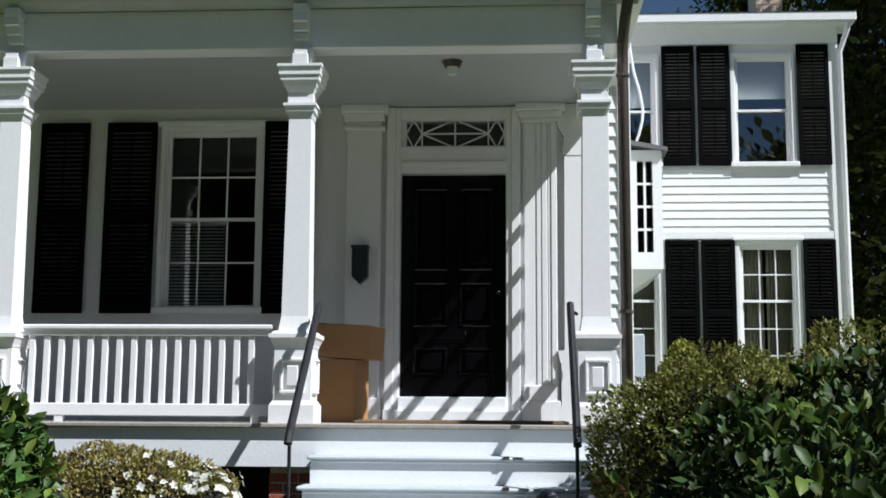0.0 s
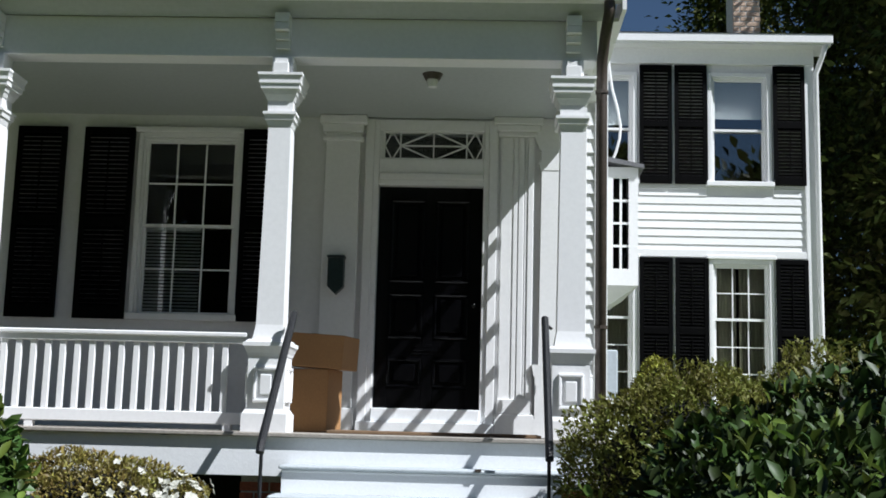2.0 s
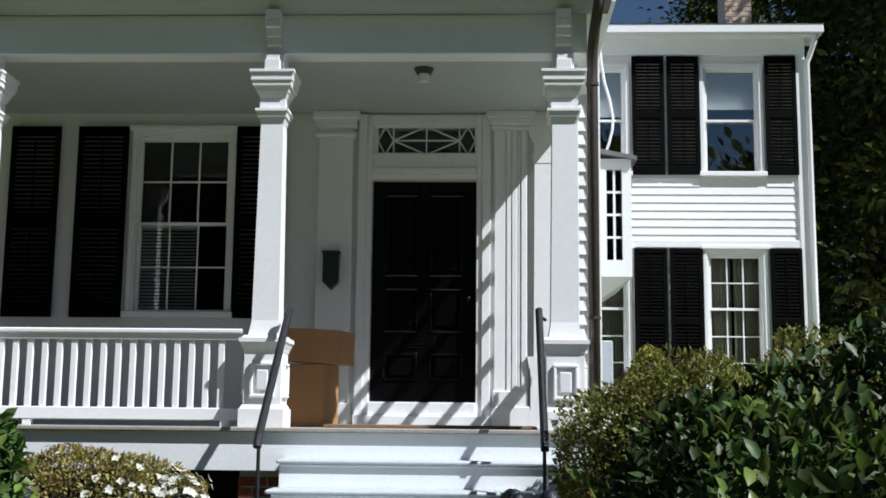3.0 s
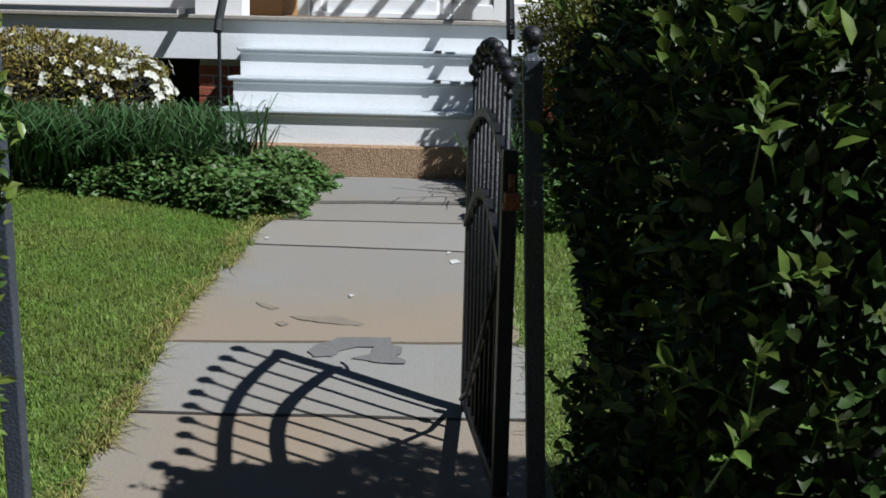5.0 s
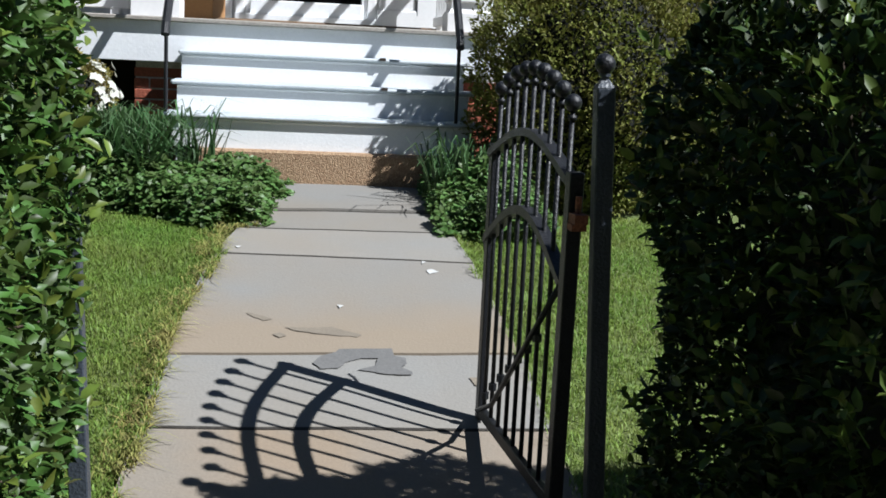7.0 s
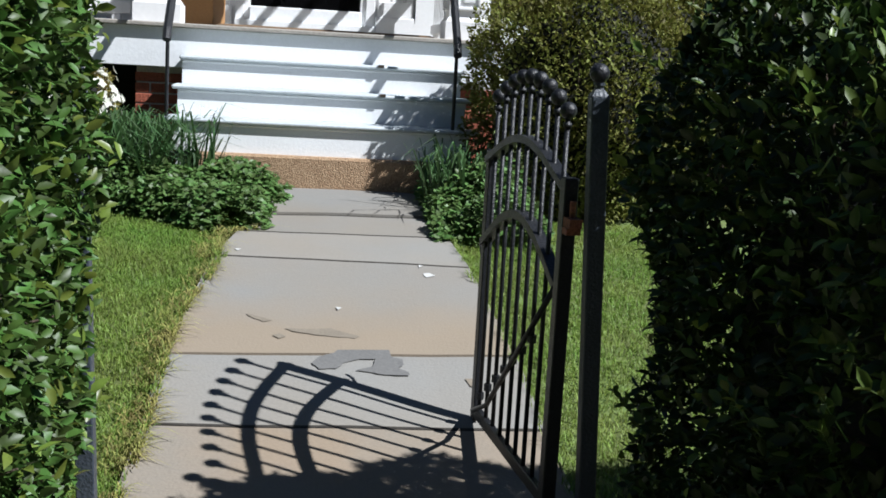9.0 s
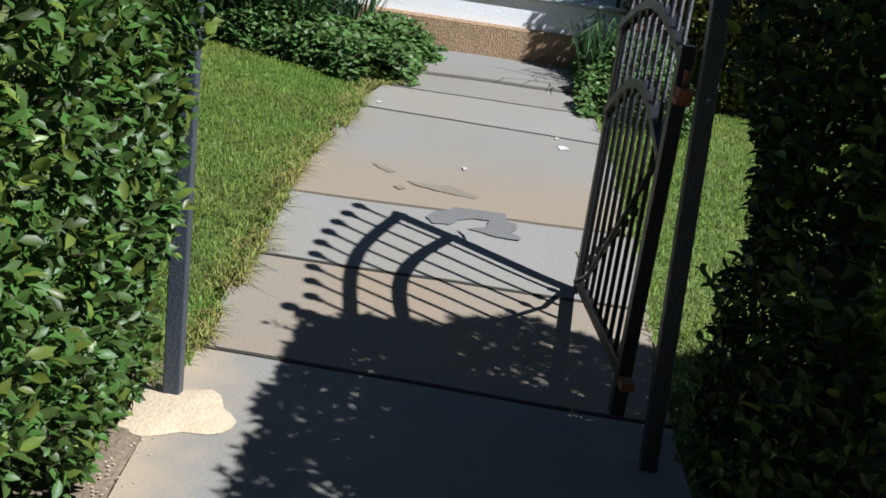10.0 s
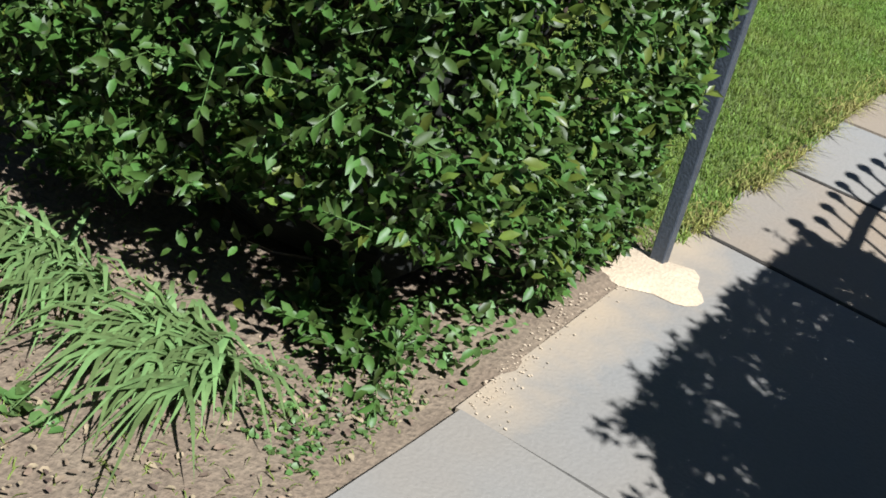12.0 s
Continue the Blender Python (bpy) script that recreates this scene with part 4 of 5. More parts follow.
def end_railing():
    r = thing("porch_railing", "white wooden railing across the porch end", "railing", (0.8, 10, PZ))
    part("top_rail", box(0.74, 0.84, 9.25, 10.97, 2.12, 2.20, 0.008), WHITE, r)
    part("bottom_rail", box(0.76, 0.82, 9.25, 10.97, 1.56, 1.64, 0.006), WHITE, r)
    first = None
    for i in range(14):
        y = 9.32 + i * 0.1185
        if first is None:
            first = part("baluster", box(0.774, 0.806, y - 0.022, y + 0.022, 1.64, 2.12, 0.003), WHITE, r)
        else:
            o = new("baluster", first.data)
            o.parent, o.matrix_parent_inverse = r, first.matrix_parent_inverse
            o.location.y = i * 0.1185
    for y in (9.5, 10.7):
        part("foot", box(0.76, 0.82, y - 0.03, y + 0.03, PZ, 1.56, 0), WHITE, r)


end_railing()


def trellis():
    t = thing("trellis", "white slatted wooden screen across the porch end", "trellis", (0.89, 10, PZ))
    for y in (9.30, 10.05):
        part("post", box(0.905, 0.935, y - 0.02, y + 0.02, PZ, 4.29, 0.003), WHITE, t)
    first = None
    for i in range(6):
        z = 4.02 - 0.39 * i
        if first is None:
            first = part("slat", box(0.88, 0.90, 9.28, 10.80, z - 0.05, z + 0.05, 0.003), WHITE, t)
        else:
            o = new("slat", first.data)
            o.parent, o.matrix_parent_inverse = t, first.matrix_parent_inverse
            o.location.z = -0.39 * i


trellis()


def carton(x0, x1, y0, y1, z0, z1, tilt, label):
    c = thing("cardboard_box", label, "cardboard box", ((x0 + x1) / 2, (y0 + y1) / 2, z0), "cartons on the porch")
    bm = box(x0, x1, y0, y1, z0, z1, 0.006)
    bmesh.ops.rotate(bm, verts=bm.verts[:], cent=((x0 + x1) / 2, (y0 + y1) / 2, z0), matrix=Euler((0, radians(tilt), radians(-14))).to_matrix())
    part("carton", bm, CARD, c)
    bm = box((x0 + x1) / 2 - 0.03, (x0 + x1) / 2 + 0.03, y0 - 0.002, y1, z1 - 0.001, z1 + 0.002, 0)
    bmesh.ops.rotate(bm, verts=bm.verts[:], cent=((x0 + x1) / 2, (y0 + y1) / 2, z0), matrix=Euler((0, radians(tilt), radians(-14))).to_matrix())
    part("tape", bm, CARD, c)


carton(-1.40, -1.03, 9.97, 10.29, PZ, 2.0, 0, "brown cardboard box standing on the porch")
carton(-1.42, -0.915, 9.95, 10.31, 2.012, 2.285, 3.5, "brown cardboard box stacked on another")


MATB = mat("brown_fibre_mat", (0.20, 0.13, 0.075), 0.9, var=0.25, scale=12, fine=120, bump=0.6)
m = thing("door_mat", "long brown fibre mat lying on the porch floor", "mat", (-0.1, 9.7, PZ))
part("mat_body", box(-0.98, 0.60, 9.42, 10.0, PZ, PZ + 0.028, 0.006), MATB, m)
part("mat_border", box(-1.0, 0.62, 9.40, 9.419, PZ, PZ + 0.024, 0.004), MATB, m)


# ---- steps, handrails, foundation ----
def front_steps():
    s = thing("front_steps", "white painted wooden front steps with worn nosings", "steps", (-0.2, 8.3, 0.7))
    x0, x1 = -1.15, 0.71
    for i, (ny, z) in enumerate(((8.37, 1.28), (8.095, 1.095), (7.82, 0.905))):
        back = 8.675 if i == 0 else ny + 0.31
        e = 0.02 + 0.018 * i
        part("tread", box(x0 - e, x1 + e, ny, back, z - 0.028, z, 0.010), NOSEW, s, "worn grey-white tread")
        part("nosing_mould", box(x0, x1, ny + 0.022, ny + 0.031, z - 0.044, z - 0.029, 0.004), TREADW, s)
        low = (1.095, 0.905, 0.70)[i]
        part("riser", box(x0, x1, ny + 0.032, ny + 0.052, low, z - 0.029, 0), TREADW, s)
    for x in (x0 + 0.02, x1 - 0.05):
        bm = bmesh.new()
        for ny, z in ((8.37, 1.245), (8.095, 1.06), (7.82, 0.87)):
            add_box(bm, x, x + 0.03, ny + 0.056, 8.67, 0.55, z)
        part("stringer", bm, TREADW, s)
    for x, z in ((0.16, 1.281), (0.16, 1.096)):
        part("bracket", box(x - 0.02, x + 0.02, 8.36 if z > 1.2 else 8.085, 8.39 if z > 1.2 else 8.12, z - 0.012, z + 0.006, 0), BROWNP, s)
    tagged(link("stone_slab", box(-1.0, 0.72, 7.79, 8.67, 0.36, 0.70, 0.015), AGG), "pebble-dash concrete slab below the wooden steps", "slab")


front_steps()


def handrail(x, lean, label):
    h = thing("handrail", label, "handrail", (x, 7.95, 0.7), "iron handrails")
    bm = bmesh.new()
    a, b = Vector((x, 7.85, 1.43)), Vector((x + lean, 8.85, 2.34))
    tube(bm, [a + Vector((0, -0.03, -0.06)), a, b], 0.027, 10)
    part("rail", bm, IRON, h)
    part("lower_post", tube(bmesh.new(), [(x, 7.87, 0.55), (x, 7.87, 1.44)], 0.012), IRON, h)
    part("upper_bracket", tube(bmesh.new(), [(x + lean, 8.84, 2.30), (x + lean + (-0.05 if x < 0 else 0.05), 8.95, 2.28)], 0.012), IRON, h)


handrail(-1.19, 0.0, "black iron handrail beside the steps")
handrail(0.60, 0.01, "black iron handrail beside the steps")


def brick_pier(x0, x1, y0, y1, z0, z1, material, name, label, category, bl=0.2, bh=0.062, gap=0.011):
    p = thing(name, label, category, ((x0 + x1) / 2, (y0 + y1) / 2, z0))
    part("mortar", box(x0 + 0.008, x1 - 0.008, y0 + 0.008, y1 - 0.008, z0, z1, 0), MORTAR, p)
    row, z = 0, z0
    while z + bh <= z1 + 0.001:
        for side in (0, 1):
            a, b = (x0, x1) if side == 0 else (y0, y1)
            off = (row + side) % 2 * 0.105
            u = a - off
            while u < b - 0.01:
                u0, u1 = max(u, a), min(u + bl, b)
                if u1 - u0 > 0.03:
                    if side == 0:
                        part("brick", box(u0, u1, y0, y0 + 0.06, z, z + bh, 0.004), material, p)
                    else:
                        part("brick", box(x1 - 0.06, x1, u0 + (0.062 if u0 == a else 0), u1, z, z + bh, 0.004), material, p)
                u += bl + gap
        z += bh + gap
        row += 1


brick_pier(-1.50, -1.19, 8.75, 9.02, 0.50, 1.19, BRICK, "brick_pier", "red brick pier under the porch", "brick pier")
brick_pier(0.70, 1.0, 8.75, 9.02, 0.50, 1.19, BRICK, "brick_pier", "red brick pier under the porch", "brick pier")
# near-black wall that stands for the shade below the porch floor
setting(link("foundation", box(-7.0, 1.0, 10.4, 10.5, 0.3, PZ - 0.05, 0), DARK), "near-black wall painting the shade under the porch", "wall")


# ---- rear wing ----
RY = 14.95


def rear_wing():
    holes = [(2.97, 3.66, 4.70, 6.06), (2.97, 3.66, 1.95, 3.66), (1.30, 1.98, 4.70, 6.06), (1.30, 1.98, 1.95, 3.66)]
    wall_with_openings("wing_wall", 1.26, 4.24, 0.5, 6.62, RY, RY + 0.2, holes, WALLW, "white clapboard wall of the rear wing")
    setting(link("wing_side_wall", box(4.04, 4.24, RY + 0.2, 22, 0.5, 6.62, 0), WALLW), "white side wall of the rear wing", "wall")
    # near-black surfaces stand for the wing's unlit inside
    setting(link("wing_floor", box(1.26, 4.04, RY + 0.2, 22, 4.1, 4.2, 0), DARK), "near-black floor painting the shade inside the rear wing", "floor")
    setting(link("wing_inner_wall", box(1.26, 4.04, RY + 1.6, RY + 1.7, 0.5, 6.6, 0), DARK), "near-black partition painting the shade inside the rear wing", "wall")
    s = thing("siding", "white lapped clapboards on the rear wing", "siding", (2.7, RY, 0.6), kind="structure")
    z = 0.62
    while z < 6.2:
        x0, x1 = 1.27, 4.12
        spans = [(x0, x1)]
        if 4.58 < z + 0.07 < 6.3 or 1.85 < z + 0.07 < 3.75:
            spans = [(2.055, 2.90), (3.735, 4.12)]
        for a, b in spans:
            bm = bmesh.new()
            vs = [bm.verts.new(p) for p in ((a, RY - 0.02, z), (b, RY - 0.02, z), (b, RY - 0.008, z + 0.101), (a, RY - 0.008, z + 0.101), (a, RY, z), (b, RY, z), (b, RY, z + 0.101), (a, RY, z + 0.101))]
            for f in ((0, 1, 2, 3), (7, 6, 5, 4), (0, 4, 5, 1), (1, 5, 6, 2), (2, 6, 7, 3), (3, 7, 4, 0)):
                bm.faces.new([vs[i] for i in f])
            part("board", bm, BOARDW, s)
        z += 0.1025
    setting(link("corner_trim", box(4.12, 4.25, RY - 0.045, RY, 0.5, 6.3), WHITE), "white corner board of the rear wing", "trim")
    setting(link("frieze_trim", box(1.26, 4.25, RY - 0.06, RY, 6.22, 6.5), WHITE), "white frieze board under the wing eave", "trim")
    setting(link("wing_head_trim", box(1.26, 4.12, RY - 0.04, RY - 0.027, 3.735, 3.83), WHITE), "white head trim above the lower windows", "trim")
    bm = bmesh.new()
    add_box(bm, 1.26, 4.42, RY - 0.24, RY + 0.2, 6.42, 6.46)
    add_box(bm, 1.26, 4.44, RY - 0.27, RY - 0.24, 6.44, 6.56, 0.01)
    setting(link("wing_eave", bm, WHITE), "white boxed eave of the rear wing", "soffit")
    bm = bmesh.new()
    vs = [bm.verts.new(p) for p in ((1.26, RY - 0.28, 6.56), (4.45, RY - 0.28, 6.56), (4.45, 18.5, 7.25), (1.26, 18.5, 7.25), (1.26, 22.4, 6.56), (4.45, 22.4, 6.56))]
    bm.faces.new(vs[:4]), bm.faces.new((vs[3], vs[2], vs[5], vs[4])), bm.faces.new((vs[0], vs[4], vs[5], vs[1])), bm.faces.new((vs[1], vs[5], vs[2])), bm.faces.new((vs[0], vs[3], vs[4]))
    setting(link("wing_roof", bm, ROOFG), "grey low roof of the rear wing", "roof")
    window(4, *holes[0][:2], *holes[0][2:], RY, 1, 1, 1, "white sash window with a half-lowered shade", head=False, glass=HIGH_IOR)
    window(5, *holes[1][:2], *holes[1][2:], RY, 3, 2, 3, "white many-paned sash window with pale curtains", head=True)
    window(6, *holes[2][:2], *holes[2][2:], RY, 1, 1, 1, "white sash window with a lowered shade", head=False, glass=HIGH_IOR)
    window(7, *holes[3][:2], *holes[3][2:], RY, 2, 2, 3, "white many-paned sash window with pale curtains", head=True)
    for a, b in ((2.06, 2.465), (2.50, 2.905), (3.735, 4.13)):
        shutter(a, b, 4.66, 6.2, RY - 0.03, "black louvred wooden shutter on the rear wing", "wing shutters")
        shutter(a, b, 1.9, 3.72, RY - 0.03, "black louvred wooden shutter on the rear wing", "wing shutters")
    for k, (a, b, low) in enumerate(((3.0, 3.63, 5.55), (1.32, 1.96, 5.45))):
        t = thing("roller_shade", "white roller shade partly lowered behind glass", "shade", ((a + b) / 2, RY + 0.14, 6.05))
        part("cloth", box(a, b, RY + 0.139, RY + 0.142, low, 6.03, 0), BLIND, t)
        part("hem_bar", box(a, b, RY + 0.132, RY + 0.138, low, low + 0.03, 0), BLIND, t)
    for a, b in ((2.98, 3.29), (3.33, 3.65), (1.32, 1.62), (1.66, 1.97)):
        c = thing("curtain", "pale curtain hanging in folds behind glass", "curtain", ((a + b) / 2, RY + 0.22, 1.95), "wing curtains")
        bm = bmesh.new()
        n = 30
        top = [bm.verts.new((a + (b - a) * i / n, RY + 0.22 + 0.02 * math.sin(i * 1.6), 3.66)) for i in range(n + 1)]
        low = [bm.verts.new((a + (b - a) * i / n, RY + 0.22 + 0.025 * math.sin(i * 1.6 + 0.3), 1.95)) for i in range(n + 1)]
        for i in range(n):
            bm.faces.new((top[i], top[i + 1], low[i + 1], low[i]))
        bmesh.ops.solidify(bm, geom=bm.faces[:], thickness=0.003)
        part("cloth", bm, CURTAIN, c, smooth=True)
    d = thing("downspout", "white metal downspout on the rear wing corner", "downspout", (4.27, RY, 0.7))
    part("pipe", tube(bmesh.new(), [(4.36, RY - 0.22, 6.44), (4.33, RY - 0.14, 6.3), (4.27, RY - 0.06, 6.1), (4.27, RY - 0.06, 3.2), (4.28, RY - 0.06, 0.6)], 0.035), WHITE, d, smooth=True)


rear_wing()


def oriel():
    o = thing("bay_window", "white angled bay window with small panes and grey roof", "bay window", (1.6, 13, 3.1), kind="structure")
    x0, x1, y0, y1, z0, z1 = 1.26, 1.80, 13.0, 14.5, 3.12, 4.42
    a, b, c, d = 1.53, 1.70, 3.30, 4.30
    bm = bmesh.new()
    for s in ((x0, a, z0, z1), (b, x1, z0, z1), (a, b, z0, c), (a, b, d, z1)):
        add_box(bm, s[0], s[1], y0, y0 + 0.06, s[2], s[3])
    add_box(bm, x1 - 0.06, x1, y0 + 0.06, y1, z0, z1)
    add_box(bm, x0, x1, y1, y1 + 0.06, z0, z1)
    add_box(bm, x0, x1 - 0.06, y0 + 0.06, y1, z0, z0 + 0.04)
    part("wall", bm, WHITE, o)
    # near-black sheet painted as the dimness behind the bay's panes
    part("indoor_shade", box(x0 + 0.01, x1 - 0.08, y0 + 0.4, y0 + 0.42, z0 + 0.05, z1, 0), DARK, o)
    bm = bmesh.new()
    m = (a + b) / 2
    add_box(bm, m - 0.012, m + 0.012, y0 + 0.015, y0 + 0.04, c, d)
    for i in range(1, 4):
        z = c + (d - c) * i / 4
        add_box(bm, a, m - 0.012, y0 + 0.015, y0 + 0.04, z - 0.012, z + 0.012)
        add_box(bm, m + 0.012, b, y0 + 0.015, y0 + 0.04, z - 0.012, z + 0.012)
    part("glazing_bars", bm, WHITE, o)
    g = part("pane", box(a, b, y0 + 0.044, y0 + 0.048, c, d, 0), GLASS, o)
    g.visible_shadow = False
    bm = bmesh.new()
    vs = [bm.verts.new(p) for p in ((x0, y0 - 0.06, 4.56), (x1 + 0.06, y0 - 0.06, 4.44), (x1 + 0.06, y1 + 0.1, 4.44), (x0, y1 + 0.1, 4.56), (x0, y0 - 0.06, 4.50), (x1 + 0.06, y0 - 0.06, 4.40), (x1 + 0.06, y1 + 0.1, 4.40), (x0, y1 + 0.1, 4.50))]
    for f in ((0, 1, 2, 3), (7, 6, 5, 4), (0, 4, 5, 1), (1, 5, 6, 2), (2, 6, 7, 3), (3, 7, 4, 0)):
        bm.faces.new([vs[i] for i in f])
    part("roof", bm, ROOFG, o)
    bm = bmesh.new()
    vs = [bm.verts.new(p) for p in ((x0, y0, z0), (x1, y0, z0), (x1, y1 + 0.06, z0), (x0, y1 + 0.06, z0), (x0, y0 + 0.2, z0 - 0.3), (x0 + 0.1, y0 + 0.2, z0 - 0.3), (x0 + 0.1, y1 - 0.2, z0 - 0.3), (x0, y1 - 0.2, z0 - 0.3))]
    for f in ((0, 1, 2, 3), (7, 6, 5, 4), (0, 4, 5, 1), (1, 5, 6, 2), (2, 6, 7, 3), (3, 7, 4, 0)):
        bm.faces.new([vs[i] for i in f])
    part("corbel", bm, WALLW, o)


oriel()
cable = thing("cable", "white cable hanging from the eave to the bay", "cable", (1.6, 14, 4.6))
pts = [(1.50, 14.0, 6.5), (1.56, 14.0, 6.12), (1.585, 14.0, 5.85), (1.62, 14.0, 5.6), (1.68, 14.0, 5.38), (1.72, 14.0, 5.15), (1.71, 14.0, 5.0), (1.67, 14.0, 4.84), (1.60, 14.0, 4.66), (1.56, 14.0, 4.55)]
part("wire", tube(bmesh.new(), pts, 0.016, 6), WHITE, cable, smooth=True)
mb = thing("meter_box", "pale grey electric meter box on the side wall", "meter box", (1.34, 11.6, 1.9))
part("case", box(1.262, 1.42, 11.5, 11.75, 1.88, 2.32, 0.012), METER, mb)
part("conduit", tube(bmesh.new(), [(1.31, 11.62, 2.32), (1.31, 11.62, 4.4)], 0.02), METER, mb)
brick_pier(4.12, 4.56, 19.0, 19.6, 7.0, 9.2, TANBRICK, "chimney", "tan brick chimney with pale mortar joints", "chimney", 0.20, 0.065, 0.022)


# ---- iron gate and posts ----
def gate_post(x, y, z0, top, lean, label):
    """A square post with a ball; its head stands lean to the side of its foot."""
    p = thing("gate_post", label, "gate post", (x, y, z0), "gate posts")
    shear = Matrix.Translation((x, y, z0)) @ Matrix(((1, 0, lean / (top - z0), 0), (0, 1, 0, 0), (0, 0, 1, 0), (0, 0, 0, 1))) @ Matrix.Translation((-x, -y, -z0))

    def leaning(name, bm, material, smooth=False):
        bm.transform(shear)
        return part(name, bm, material, p, "", smooth)

    w = 0.024
    leaning("shaft", box(x - w, x + w, y - w, y + w, z0, top, 0.003), GREYIRON)
    bm = bmesh.new()
    frustum(bm, x, y, top, top + 0.02, 2 * w, 0.02)
    tube(bm, [(x, y, top + 0.018), (x, y, top + 0.03)], 0.012)
    tube(bm, [(x, y, top + 0.028), (x, y, top + 0.036)], 0.016)
    leaning("cap", bm, GREYIRON)
    leaning("ball", ball(bmesh.new(), (x, y, top + 0.06), 0.027), IRON, True)
    return p


gate_post(-0.882, 3.49, ground_z(3.49) - 0.1, 1.265, -0.045, "dark grey square iron gate post with a ball")
gate_post(0.472, 3.50, ground_z(3.50) - 0.1, 1.275, -0.068, "dark grey square iron gate post with a ball")


def gate():
    """The leaf is drawn along u from the hinge stile to the free stile, then swung open."""
    hx, hy, fx, fy = 0.362, 3.575, 0.285, 4.47
    L = math.hypot(fx - hx, fy - hy)
    g = thing("iron_gate", "open black wrought-iron garden gate with arched bands", "gate", (hx, hy, 0.03))
    turn = math.atan2(fy - hy, fx - hx)
    m = Matrix.Translation((hx, hy, 0)) @ Matrix.Rotation(turn, 4, "Z")

    def place(name, bm, material=IRON, smooth=False, label="", parent=None):
        bm.transform(m)
        return part(name, bm, material, parent or g, label, smooth)

    def arch(u, z_end, z_mid, h):
        s = (u / L) * 2 - 1
        return z_end + (z_mid - z_end) * math.cos(s * math.pi / 2) ** 1.1

    place("hinge_stile", box(-0.02, 0.025, -0.02, 0.02, 0.0, 1.05, 0.003))
    place("free_stile", box(L - 0.045, L, -0.012, 0.012, 0.085, 1.05, 0.003))
    place("bottom_rail", box(0.025, L - 0.045, -0.012, 0.012, 0.10, 0.14, 0.003))
    for z_end, z_mid, h in ((1.015, 1.120, 0.024), (0.725, 0.882, 0.027)):
        bm = bmesh.new()
        n = 24
        rows = []
        for i in range(n + 1):
            u = L * i / n
            z = arch(u, z_end, z_mid, h)
            rows.append([bm.verts.new((u, w, z + dz)) for w, dz in ((-0.018, -h / 2), (0.018, -h / 2), (0.018, h / 2), (-0.018, h / 2))])
        for a, b in zip(rows, rows[1:]):
            for k in range(4):
                bm.faces.new((a[k], a[(k + 1) % 4], b[(k + 1) % 4], b[k]))
        bm.faces.new(rows[0][::-1]), bm.faces.new(rows[-1])
        place("arched_band", bm)
    n = 9
    for i in range(n):
        u = 0.06 + (L - 0.14) * i / (n - 1)
        top = 1.195 + 0.105 * math.cos(((u / L) * 2 - 1) * math.pi / 2)
        bm = bmesh.new()
        tube(bm, [(u, 0, 0.11), (u, 0, top - 0.01)], 0.0075, 8)
        b = place("bar", bm, smooth=True)
        bm = bmesh.new()
        ball(bm, (u, 0, top + 0.012), 0.0245, 12, 8)
        tube(bm, [(u, 0, top - 0.035), (u, 0, top - 0.022)], 0.013, 8)
        place("finial", bm, smooth=True, parent=b)
        if i > 1:
            bm = bmesh.new()
            z = 0.14 + 0.55 * (L - u) / L
            tube(bm, [(u, 0, z - 0.012), (u, 0, z + 0.012)], 0.014, 8)
            place("collar", bm, parent=b)
    bm = bmesh.new()
    tube(bm, [(L - 0.03, 0.012, 0.12), (L * 0.75, 0.014, 0.20), (L * 0.4, 0.014, 0.46), (0.03, 0.012, 0.74)], 0.009, 8)
    place("brace", bm, smooth=True)
    bm = bmesh.new()
    add_box(bm, -0.075, -0.02, -0.018, 0.018, 0.92, 0.945)
    tube(bm, [(-0.04, 0, 0.915), (-0.04, 0, 0.99)], 0.009, 8)
    add_box(bm, -0.06, -0.02, -0.02, 0.02, 0.90, 0.918)
    place("hinge", bm, RUST, label="rusty orange hinge")
    bm = bmesh.new()
    add_box(bm, -0.075, -0.02, -0.018, 0.018, 0.10, 0.125)
    place("hinge", bm, RUST, label="rusty orange hinge")
    bm = bmesh.new()
    tube(bm, [(L, 0, 0.66), (L + 0.03, 0, 0.68), (L + 0.045, 0, 0.71)], 0.006, 6)
    place("latch", bm)


gate()


